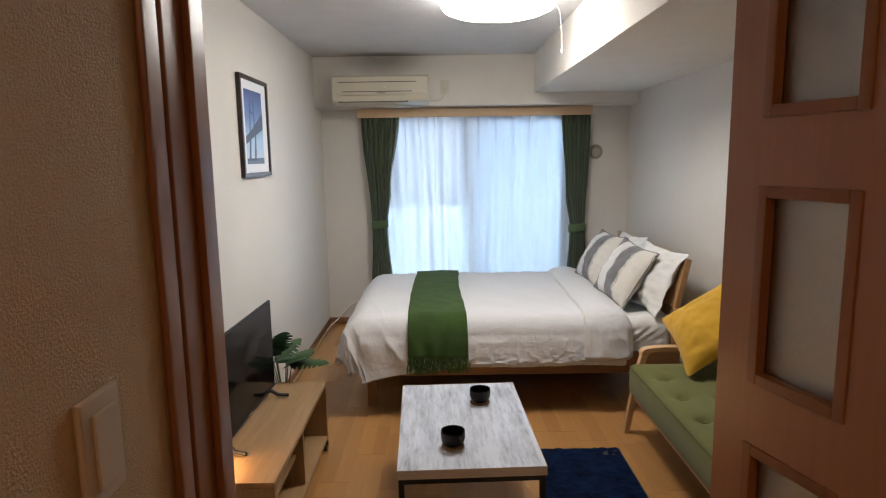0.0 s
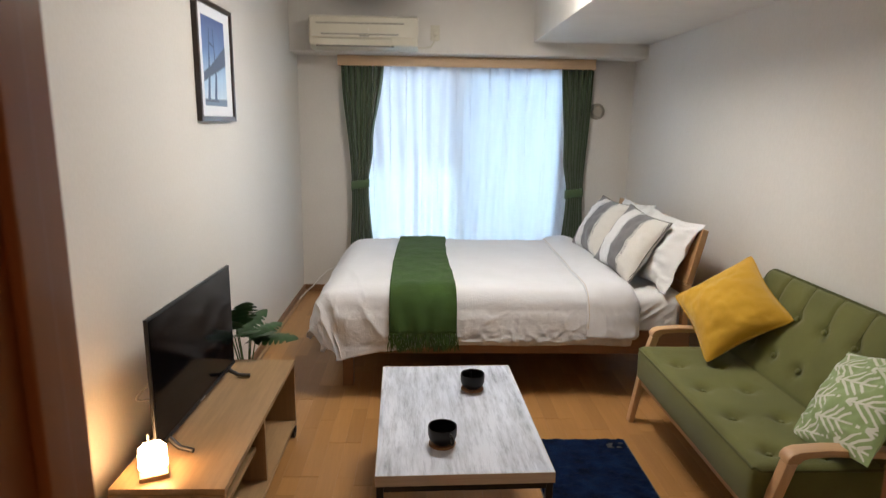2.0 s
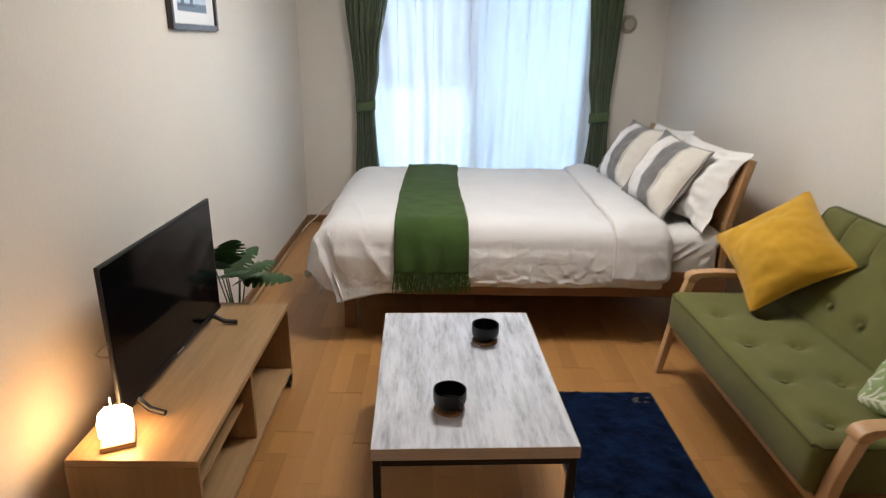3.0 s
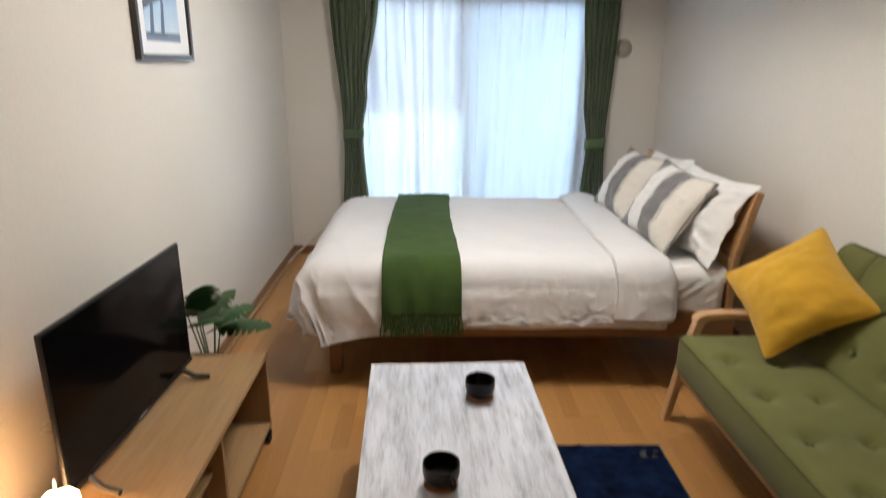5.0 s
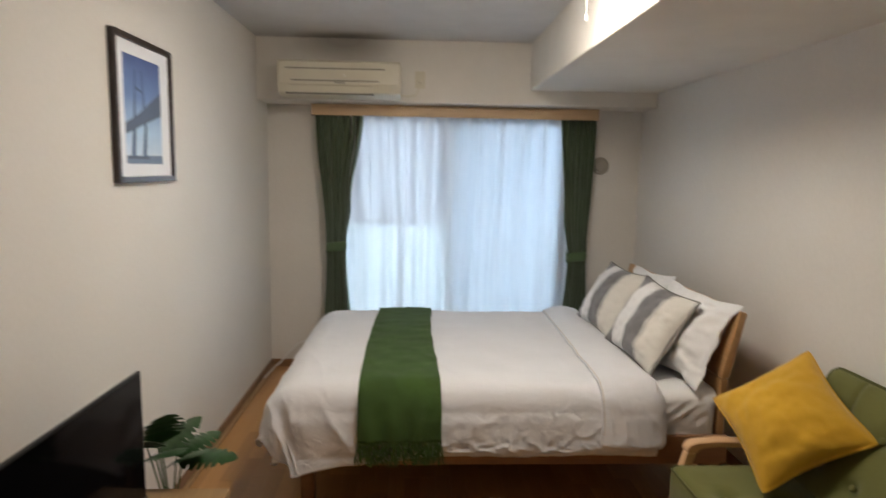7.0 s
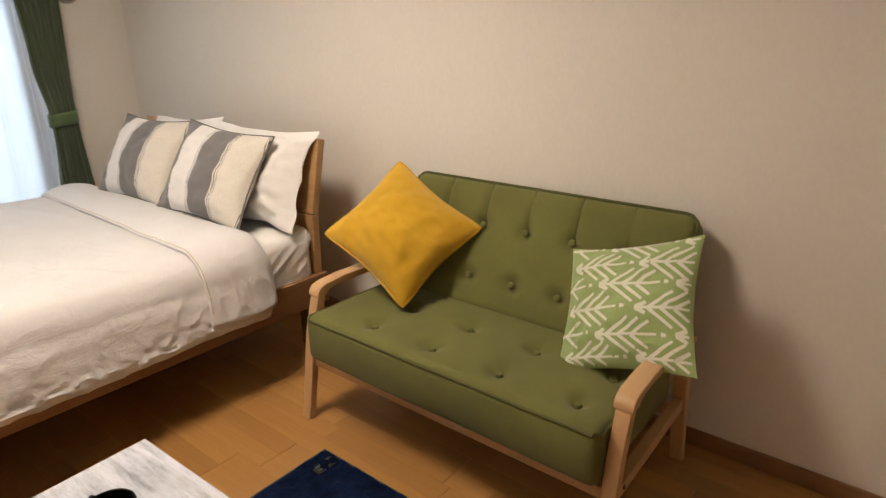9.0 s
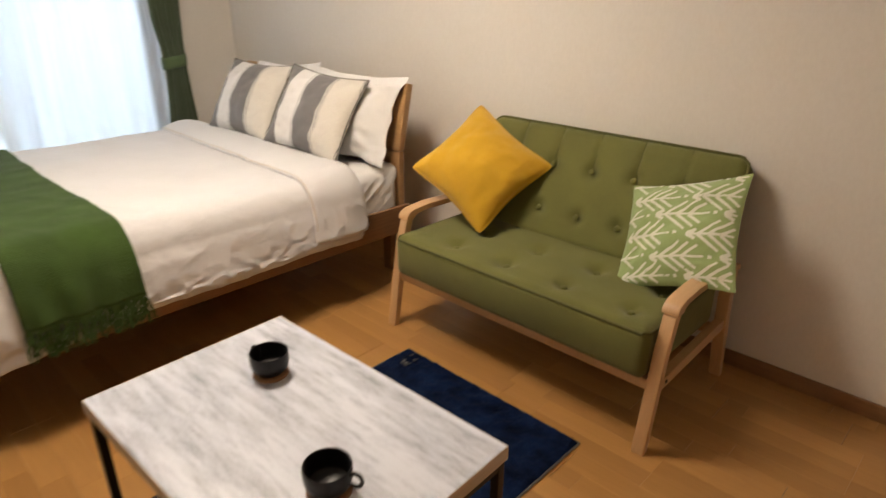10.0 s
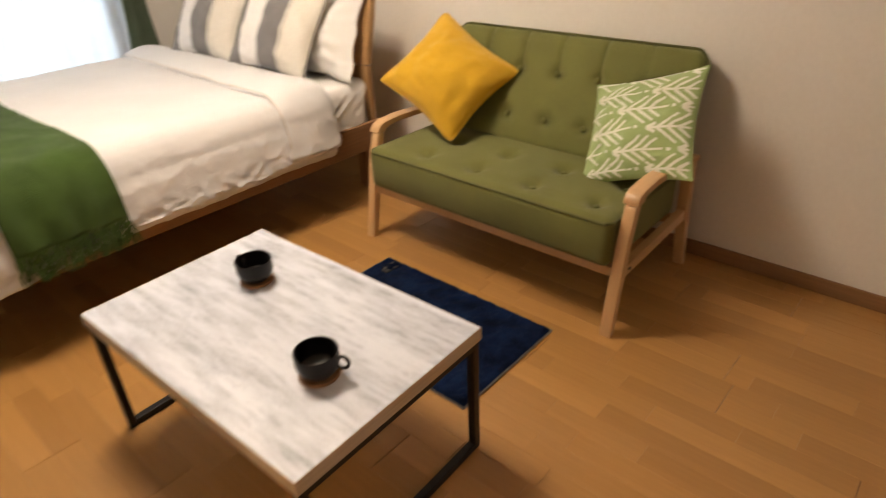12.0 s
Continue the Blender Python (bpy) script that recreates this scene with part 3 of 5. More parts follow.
def opposite_house():
    house = thing("apartment_building", "grey-violet apartment building across the street", "building")
    part("wall", boxed((-3.5, 13.0, -6.0), (3.2, 16.0, 9.0)), FACADE, house)
    for k in range(3):
        z = 1.69 + k * 2.7
        part("ledge", boxed((-3.5, 12.75, z), (3.2, 13.0, z + 0.16), 0.01), WHITE_PLASTIC, house, "pale floor ledge")


opposite_house()
structure("ground", boxed((-40, YB + 0.4, -6.2), (40, 60, -6.0)), CONCRETE, "grey street far below the balcony", "ground")
structure("backdrop", boxed((-14, 20.0, -6), (17, 20.1, 16)), DAYLIGHT, "bright overcast daylight beyond the balcony", "backdrop")


# ---- curtains ----
def pleated(xa, xb, y, z0, z1, folds, amp, nz=26, seed=0.0):
    """Hanging cloth between the edges xa(z) and xb(z), with folds that wander a little."""
    def f(u, v):
        z = z0 + (z1 - z0) * v
        a, b = xa(z), xb(z)
        ph = folds * u + 0.45 * wob(u * 3 + seed, z * 0.9, 1.3)
        k = 0.55 + 0.45 * abs(wob(u * 5 + seed, z * 0.7, 4.2)) * 2
        return (a + (b - a) * u + 0.004 * wob(u * 9, z * 2, seed), y + amp * k * math.sin(2 * math.pi * ph) + 0.006 * wob(u * 4, z * 1.5, seed + 7), z)
    return sheet(fresh(), folds * 14, nz, f)


def ease(pairs, z):
    """Piecewise smooth value over height."""
    for (za, a), (zb, b) in zip(pairs, pairs[1:]):
        if z <= zb:
            k = max(0.0, min(1.0, (z - za) / (zb - za)))
            k = k * k * (3 - 2 * k)
            return a + (b - a) * k
    return pairs[-1][1]


def sheers():
    for seed, xa, xb, y in ((1.0, 0.50, 1.31, 5.822), (5.0, 1.285, 2.215, 5.836)):
        ob = part("sheer_curtain", pleated(lambda z: xa, lambda z: xb, y, 0.03, 1.925, 6, 0.030, 40, seed), SHEER)
        tagged(ob, "white translucent sheer curtain drawn across the window", "curtain", "sheers at the window")
        # Tapering sheer tubes darken the folds below each pleat, imitating long fold shadows.
        for k in range(6):
            x = xa + (xb - xa) * (k + 0.5) / 6
            pts = [(x + 0.012 * wob(k * 3.1, j * 0.35, seed), y - 0.030 + 0.006 * wob(k, j * 0.4, seed + 2), 1.922 - 0.16 * j) for j in range(9)]
            part("pleat_shade", tube(fresh(), pts, [0.0065, 0.0055, 0.005, 0.0045, 0.004, 0.0035, 0.003, 0.002, 0.001], 6), SHEER, ob)


sheers()


def tied_curtain(out_pairs, in_pairs, tie_z, label):
    ob = part("curtain", pleated(lambda z: ease(out_pairs, z), lambda z: ease(in_pairs, z), 5.775, 0.035, 1.93, 7, 0.032, 40, out_pairs[0][1]), CURTAIN)
    tagged(ob, label, "curtain", "green curtains at the window")
    solid(ob, 0.004)
    a, b = ease(out_pairs, tie_z), ease(in_pairs, tie_z)
    lo, hi = min(a, b) - 0.008, max(a, b) + 0.008
    def band(u, v):
        ang = 2 * math.pi * u
        return ((lo + hi) / 2 + (hi - lo) / 2 * math.copysign(abs(math.cos(ang)) ** 0.6, math.cos(ang)), 5.775 + 0.037 * math.copysign(abs(math.sin(ang)) ** 0.6, math.sin(ang)), tie_z - 0.036 + 0.072 * v + 0.012 * math.cos(ang))
    tie = part("tie_band", sheet(fresh(), 40, 3, band), TIE, ob, "lighter green tie-back band")
    solid(tie, 0.004)


tied_curtain([(0.0, 0.355), (0.95, 0.392), (1.93, 0.318)], [(0.0, 0.585), (0.95, 0.523), (1.25, 0.565), (1.93, 0.655)], 0.955, "dark green pleated curtain tied back with a band")
tied_curtain([(0.0, 2.375), (0.90, 2.322), (1.93, 2.364)], [(0.0, 2.14), (0.90, 2.190), (1.2, 2.15), (1.93, 2.10)], 0.90, "dark green pleated curtain tied back with a band")
rail_box = thing("curtain_rail_box", "pale wooden curtain rail box over the window", "curtain rail")
part("front_board", boxed((0.29, 5.735, 1.905), (2.37, 5.752, 1.985), 0.003), RAIL_WOOD, rail_box)
part("top_board", boxed((0.29, 5.753, 1.972), (2.37, 5.878, 1.987), 0.002), RAIL_WOOD, rail_box)
for x in (0.29, 2.352):
    part("end_board", boxed((x, 5.753, 1.905), (x + 0.018, 5.878, 1.971), 0.002), RAIL_WOOD, rail_box)
part("track", boxed((0.31, 5.79, 1.945), (2.35, 5.85, 1.965), 0.002), WHITE_PLASTIC, rail_box)


# ---- fixtures ----
def air_conditioner():
    ac = thing("air_conditioner", "aged ivory wall air conditioner on the beam", "air conditioner")
    x0, x1, yb, yf = 0.136, 0.933, 5.59, 5.36
    outline = [(yb, 2.00), (yb, 2.225), (yf + 0.02, 2.225), (yf, 2.20), (yf, 2.075), (yf + 0.03, 2.02), (yf + 0.09, 2.00)]
    part("body", soften(prism(fresh(), outline, 0, x0, x1), 0.006), AC_WHITE, ac)
    part("front_panel", boxed((x0 + 0.012, yf - 0.012, 2.07), (x1 - 0.012, yf + 0.002, 2.212), 0.006), AC_WHITE, ac)
    # Raised dark strips stand in for the shade in the panel grooves.
    for z, a, b in ((2.168, 0.055, 0.10), (2.092, 0.09, 0.14)):
        part("groove_shade", boxed((x0 + a, yf - 0.014, z - 0.0035), (x1 - b, yf - 0.010, z + 0.0035)), AC_DARK, ac)
    bm = prism(fresh(), [(yf + 0.0, 2.066), (yf - 0.006, 2.06), (yf + 0.022, 2.013), (yf + 0.03, 2.016)], 0, x0 + 0.07, x1 - 0.19)
    part("louver", bm, AC_WHITE, ac)
    # Dark strip in place of the shaded air outlet.
    bm = prism(fresh(), [(yf + 0.022, 2.020), (yf + 0.018, 2.017), (yf + 0.026, 2.008), (yf + 0.032, 2.012)], 0, x0 + 0.05, x1 - 0.175)
    part("slot_shade", bm, AC_DARK, ac)
    part("badge", boxed((x0 + 0.37, yf - 0.0135, 2.077), (x0 + 0.44, yf - 0.011, 2.084)), AC_DARK, ac)
    part("lamp_dot", boxed((x0 + 0.43, yf - 0.0135, 2.122), (x0 + 0.442, yf - 0.011, 2.13)), WHITE_PLASTIC, ac)
    cord = [(x1 - 0.005, 5.56, 2.03), (x1 + 0.05, 5.575, 2.028), (x1 + 0.10, 5.578, 2.04), (x1 + 0.125, 5.578, 2.08), (x1 + 0.128, 5.572, 2.125)]
    part("power_cord", tube(fresh(), cord, 0.005, 8), AC_WHITE, ac)
    part("plug", boxed((x1 + 0.112, 5.555, 2.12), (x1 + 0.145, 5.582, 2.16), 0.006), AC_WHITE, ac)
    part("socket_plate", boxed((x1 + 0.095, 5.582, 2.085), (x1 + 0.165, 5.59, 2.20), 0.003), AC_WHITE, ac)


air_conditioner()


def ceiling_lamp():
    cx, cy = 1.335, 3.605
    lamp = thing("ceiling_lamp", "round white ceiling lamp with a glowing diffuser, lit", "ceiling lamp", at=(cx, cy, ZC))
    part("base", lathe(fresh(), [(0.0, 0), (0.25, 0), (0.25, -0.03), (0.0, -0.03)], 48), WHITE_PLASTIC, lamp)
    part("diffuser_rim", lathe(fresh(), [(0.245, -0.012), (0.288, -0.016), (0.304, -0.034), (0.304, -0.060)], 64), RIM_GLOW, lamp, "dimmer glowing rim of the diffuser")
    part("diffuser", lathe(fresh(), [(0.304, -0.0605), (0.288, -0.084), (0.25, -0.100), (0.19, -0.109), (0.10, -0.114), (0.001, -0.115)], 64), LAMP_GLOW, lamp, "glowing milky diffuser")
    bm = fresh()
    tube(bm, [(0.30, 0.02, -0.05), (0.335, 0.03, -0.09), (0.345, 0.03, -0.20), (0.348, 0.03, -0.285)], 0.0013, 6)
    cord = part("pull_cord", bm, WHITE_PLASTIC, lamp)
    part("knob", lathe(fresh(), [(0.001, 0), (0.005, -0.004), (0.007, -0.018), (0.005, -0.024), (0.001, -0.026)], 12, (0.348, 0.03, -0.283)), WHITE_PLASTIC, cord)


ceiling_lamp()
det = thing("ceiling_cover", "flat grey round cover plate on the ceiling by the lamp", "cover plate", at=(1.345, 4.20, ZC))
part("plate", lathe(fresh(), [(0.001, 0), (0.125, 0), (0.128, -0.006), (0.118, -0.013), (0.001, -0.015)], 40), VENT_GREY, det)


def wall_vent():
    v = thing("wall_vent", "round beige-grey ventilation cap on the window wall", "vent")
    m = pose(2.435, YB, 1.58, 90, 0, 0)
    for name, prof, mat in (("ring", [(0.035, 0.0), (0.066, 0.0), (0.066, 0.012), (0.058, 0.022), (0.05, 0.02), (0.046, 0.008), (0.035, 0.006)], VENT_GREY), ("cap", [(0.047, 0.016), (0.047, 0.022), (0.036, 0.034), (0.012, 0.038), (0.001, 0.038)], VENT_GREY), ("backing", [(0.05, 0.004), (0.001, 0.004)], AC_DARK)):
        bm = lathe(fresh(), prof, 36)
        bmesh.ops.transform(bm, matrix=m, verts=bm.verts)
        part(name, bm, mat, v)


wall_vent()
out = thing("wall_outlet", "white double outlet with a plugged cable by the corner", "outlet")
part("plate", boxed((0.262, YB - 0.008, 0.19), (0.334, YB, 0.31), 0.003), WHITE_PLASTIC, out)
part("plug", boxed((0.282, YB - 0.04, 0.215), (0.312, YB - 0.008, 0.245), 0.006), WHITE_PLASTIC, out)
cab = [(0.29, YB - 0.04, 0.225), (0.24, YB - 0.055, 0.235), (0.16, YB - 0.05, 0.20), (0.08, YB - 0.05, 0.12), (0.03, YB - 0.07, 0.06), (-0.005, YB - 0.12, 0.035), (-0.02, YB - 0.22, 0.028), (-0.03, YB - 0.34, 0.026)]
tagged(part("cable", tube(fresh(), cab, 0.005, 8), WHITE_PLASTIC), "white cable from the outlet to the skirting", "cable")


# ---- picture ----
def framed_print():
    x = XL
    pic = thing("framed_print", "black-framed print of a suspension bridge under blue sky", "picture")
    y0, y1, z0, z1, w = 3.535, 4.06, 1.462, 2.018, 0.024
    part("backing", boxed((x, y0 + 0.01, z0 + 0.01), (x + 0.008, y1 - 0.01, z1 - 0.01)), FRAME_BLACK, pic)
    part("mat_board", boxed((x + 0.008, y0 + w * 0.6, z0 + w * 0.6), (x + 0.012, y1 - w * 0.6, z1 - w * 0.6)), MAT_BOARD, pic, "white passe-partout")
    for lo, hi in (((x, y0, z0), (x + 0.024, y0 + w, z1)), ((x, y1 - w, z0), (x + 0.024, y1, z1)), ((x, y0 + w, z0), (x + 0.024, y1 - w, z0 + w)), ((x, y0 + w, z1 - w), (x + 0.024, y1 - w, z1))):
        part("frame_bar", boxed(lo, hi, 0.003), FRAME_BLACK, pic)
    a, b, c, d = 3.622, 3.945, 1.535, 1.945
    art = part("print", boxed((x + 0.012, a, c), (x + 0.013, b, d)), PRINT_SKY, pic, "photographic print of a bridge")
    W, H = b - a, d - c
    def flat(name, pts, mat, lift):
        part(name, prism(fresh(), [(a + u * W, c + v * H) for u, v in pts], 0, x + 0.013, x + 0.013 + lift), mat, art)
    flat("sea", [(0, 0), (1, 0), (1, 0.085), (0, 0.075)], INK_SEA, 0.0004)
    flat("deck", [(0, 0.27), (0, 0.37), (0.35, 0.47), (1, 0.72), (1, 0.49), (0.35, 0.35)], INK_DECK, 0.0010)
    for lean, u in ((0.05, 0.20), (-0.06, 0.50)):
        flat("tower_leg", [(u, 0.36), (u + 0.06, 0.36), (u + 0.05 + lean * 1.2, 0.88), (u + 0.02 + lean * 1.2, 0.88)], INK_SKY, 0.0008)
        flat("pier", [(u - 0.08, 0.06), (u + 0.02, 0.06), (u + 0.07, 0.36), (u, 0.36)], INK_SKY, 0.0008)
    flat("cross_beam", [(0.28, 0.70), (0.50, 0.66), (0.50, 0.69), (0.28, 0.73)], INK_SKY, 0.0007)
    flat("footing", [(0.02, 0.045), (0.60, 0.045), (0.60, 0.07), (0.02, 0.075)], INK_DECK, 0.0012)


framed_print()


# ---- bed ----
BX0, BX1, BY0, BY1, BZ = 0.46, 2.428, 3.87, 5.27, 0.56


def bed():
    b = thing("bed", "oak double bed frame with a slanted headboard", "bed")
    # Rear rail is unseen; its extra depth keeps window light from under the bed.
    for lo, hi in (((0.53, 3.836, 0.222), (2.475, 3.861, 0.355)), ((0.53, 5.301, 0.10), (2.475, 5.326, 0.355))):
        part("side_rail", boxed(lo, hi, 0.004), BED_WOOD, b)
    part("foot_rail", boxed((0.53, 3.862, 0.205), (0.555, 5.30, 0.355), 0.004), HEAD_WOOD, b)
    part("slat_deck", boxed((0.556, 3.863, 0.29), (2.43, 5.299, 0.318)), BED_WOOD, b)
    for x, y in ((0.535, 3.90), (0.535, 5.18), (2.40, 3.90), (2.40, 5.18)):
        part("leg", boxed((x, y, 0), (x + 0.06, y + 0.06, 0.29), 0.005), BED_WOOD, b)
    panels = ([(2.432, 0.30), (2.436, 0.612), (2.470, 0.612), (2.466, 0.30)], [(2.437, 0.616), (2.500, 0.926), (2.535, 0.917), (2.472, 0.616)])
    for outline in panels:
        part("headboard_panel", soften(prism(fresh(), outline, 1, 3.862, 5.30), 0.005), HEAD_WOOD, b)
    for y in (3.88, 5.24):
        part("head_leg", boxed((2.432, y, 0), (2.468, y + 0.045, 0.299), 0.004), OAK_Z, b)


bed()
mat = thing("mattress", "white mattress in a fitted cotton sheet on the bed", "mattress")


def mattress_bm():
    bm = boxed((BX0 + 0.08, BY0, 0.32), (BX1, BY1, BZ - 0.012), 0.06, 5)
    bmesh.ops.subdivide_edges(bm, edges=[e for e in bm.edges if e.calc_length() > 0.15], cuts=60, use_grid_fill=True)
    for v in bm.verts:
        s = max(0.0, min(1.0, (0.50 - v.co.z) / 0.1))
        v.co.y += s * (0.006 * wob(v.co.x * 9 + v.co.z * 8, v.co.z * 4, 2.0) - 0.020 * (1 - abs(wob(v.co.x * 13 - v.co.z * 15, v.co.z * 2, 5.0))) ** 5)
        v.co.z += 0.004 * wob(v.co.x * 6, v.co.y * 6, 1.0)
    return bm


part("fitted_sheet", mattress_bm(), SHEET, mat)


def drape(a, b, r, top, edges, flare=0.03, seed=0.0, lift=0.0):
    """Lays the flat cloth point (a, b) over a block with the edges (x0, x1, y0, y1): what passes an edge hangs down round a radius r."""
    x0, x1, y0, y1 = edges
    dx, sx = (x0 - a, -1) if a < x0 else ((a - x1, 1) if a > x1 else (0.0, 0))
    dy, sy = (y0 - b, -1) if b < y0 else ((b - y1, 1) if b > y1 else (0.0, 0))
    x, y = min(max(a, x0), x1), min(max(b, y0), y1)
    d = math.hypot(dx, dy)
    if d < 1e-6:
        return Vector((x, y, top + lift))
    r += 0.05 * (dx / d) ** 2
    d *= 1 - 0.30 * min(1.0, 2 * (dx * dy) / (d * d)) ** 1.3
    arc = r * math.pi / 2
    if d < arc:
        out, down = r * math.sin(d / r), r * (1 - math.cos(d / r))
    else:
        hang = d - arc
        out, down = r + flare * hang / 0.3, r + hang
    n = math.hypot(dx, dy)
    ux, uy = dx * sx / n, dy * sy / n
    return Vector((x + ux * (out + lift), y + uy * (out + lift), top - down + lift * max(0.0, 1 - d / arc)))


EDGE = (0.545, 2.50, 3.895, 5.235)


def clamp01(v):
    return max(0.0, min(1.0, v))


def crease(p, side):
    """Soft linen: broad swells and thin long creases above, fanned folds towards the foot and puckers along the hem at the sides."""
    q = Vector(p)
    broad = 0.010 * wob(q.x * 2.2, q.y * 2.2, 3.0) + 0.002 * wob(q.x * 8, q.y * 5, 5.0)
    broad += 0.0035 * (1 - abs(wob(q.x * 3.1 + q.y * 1.3, q.y * 1.2 - q.x * 0.6, 15.0))) ** 14
    foot = clamp01((1.02 - q.x) / 0.4)
    fan = q.x + 0.35 * (q.z - 0.55) * foot
    upright = 0.007 * wob(fan * 3.4, q.y * 3.4, q.z * 2.0 + 9)
    upright += foot * (0.021 * (1 - abs(wob(fan * 7.5, q.y * 4.5, q.z * 0.9 + 2))) ** 3 - 0.006 + 0.0018 * wob(fan * 19, q.y * 12, q.z * 3))
    upright += (1 - foot) * (0.0045 * (1 - abs(wob(q.x * 6.1 - q.z * 4.0, 4.0 + q.y, q.z * 7.0))) ** 9 + 0.0015 * wob(q.x * 24, q.y * 8, q.z * 18))
    hem = clamp01((0.41 - q.z) / 0.07) * (1 - 0.75 * foot)
    upright += hem * (0.008 * (1 - abs(wob(q.x * 12 + q.y * 4, q.z * 36, 3.1))) ** 5 + 0.0035 * wob(q.x * 26, q.z * 42 + q.y * 6, 8.1))
    return broad * (1 - side) + upright * side


def duvet():
    x_end = 2.12
    def f(u, v):
        a = 0.165 + (x_end - 0.165) * u
        start = 3.538 - 0.075 * clamp01((1.05 - a) / 0.5) ** 1.5
        b = start + (5.54 - start) * v
        p = drape(a, b, 0.105, 0.592, EDGE, 0.055)
        side = clamp01((0.580 - p.z) / 0.13)
        c = crease((a, b, p.z), side)
        ny = -1 if b < EDGE[2] else (1 if b > EDGE[3] else 0)
        nx = -1 if a < EDGE[0] else 0
        puff_out = 0.012 * side * math.sin(math.pi * clamp01((p.z - 0.29) / 0.27))
        p += Vector((nx * side * (c + puff_out), ny * side * (c + puff_out), (1 - side) * c))
        if ny:
            p.z += 0.007 * clamp01((0.36 - p.z) / 0.05) * wob(a * 6, 2.2, 0.7)
            p.y -= ny * 0.014 * clamp01((0.320 - p.z) / 0.02) * clamp01((a - 1.0) / 0.2)
        p.z += 0.012 * math.exp(-((a - 0.98) / 0.5) ** 2) * (1 - side)
        return p
    dv = part("duvet", sheet(fresh(), 300, 240, f), LINEN)
    tagged(dv, "rumpled white linen duvet spread over the bed", "duvet")
    solid(dv, 0.024, -1)
    def g(u, v):
        b = 3.575 + (5.51 - 3.575) * v
        a0 = 1.872 + 0.03 * (b - 3.9) / 1.3 + 0.007 * wob(b * 5, 1.0)
        a = a0 + (2.165 - a0) * u
        roll = math.sin(math.pi * clamp01(u * 1.02)) ** 0.6
        p = drape(a, b, 0.105, 0.598, EDGE, 0.055, lift=0.030 * roll)
        side = clamp01((0.585 - p.z) / 0.12)
        c = 0.4 * crease((a, b, p.z), side) + 0.008 * (1 - side) * wob(a * 9, b * 3.2, 8) + 0.003 * (1 - side) * (1 - abs(wob(a * 7, b * 9, 2.0))) ** 5
        c += side * (0.006 * (1 - abs(wob(a * 15 + b * 2, b * 6, p.z * 6))) ** 5 + 0.002 * wob(a * 24, b * 8, p.z * 26))
        ny = -1 if b < EDGE[2] else (1 if b > EDGE[3] else 0)
        p += Vector((0, ny * side * (c + 0.010), (1 - side) * c))
        t = clamp01((u - 0.82) / 0.18)
        p.z -= 0.045 * t * t * (1 - side)
        p.y -= ny * 0.026 * t * t * side
        if ny:
            p.y -= ny * 0.022 * clamp01((0.355 - p.z) / 0.03)
        return p
    cuff = part("turned_cuff", sheet(fresh(), 60, 240, g), LINEN, dv, "folded-back edge with a stitched seam")
    solid(cuff, 0.014, -1)
    part("seam", tube(fresh(), [g(0.03, 0.03 + 0.94 * k / 79) + Vector((0, 0, 0.001)) for k in range(80)], 0.0018, 6), IVORY_SHADED, dv)


duvet()


def sheet_side():
    """The long side of the fitted sheet by the pillows, pulled into slanting creases."""
    y0, zt, r, run = 3.868, 0.550, 0.06, 0.18
    arc = r * math.pi / 2
    def f(u, v):
        x, d = 2.03 + 0.397 * u, v * (run + arc + 0.155)
        if d < run:
            y, z = y0 + r + run - d, zt
        elif d < run + arc:
            k = (d - run) / r
            y, z = y0 + r - r * math.sin(k), zt - r + r * math.cos(k)
        else:
            y, z = y0, zt - r - (d - run - arc)
        side = clamp01((zt - 0.02 - z) / 0.07)
        pull = 0.011 * (1 - abs(wob(x * 13 - z * 17, z * 2, 5.0))) ** 4 + 0.004 * wob(x * 18 - z * 12, z * 9, 2.0)
        t = clamp01((u - 0.86) / 0.14)
        return (x, y - 0.004 - side * pull + 0.035 * t * t * side, z + 0.003 + (1 - side) * 0.003 * wob(x * 9, y * 9, 1.0))
    part("sheet_skirt", sheet(fresh(), 70, 80, f), SHEET, mat, "pulled and creased side of the sheet")


sheet_side()


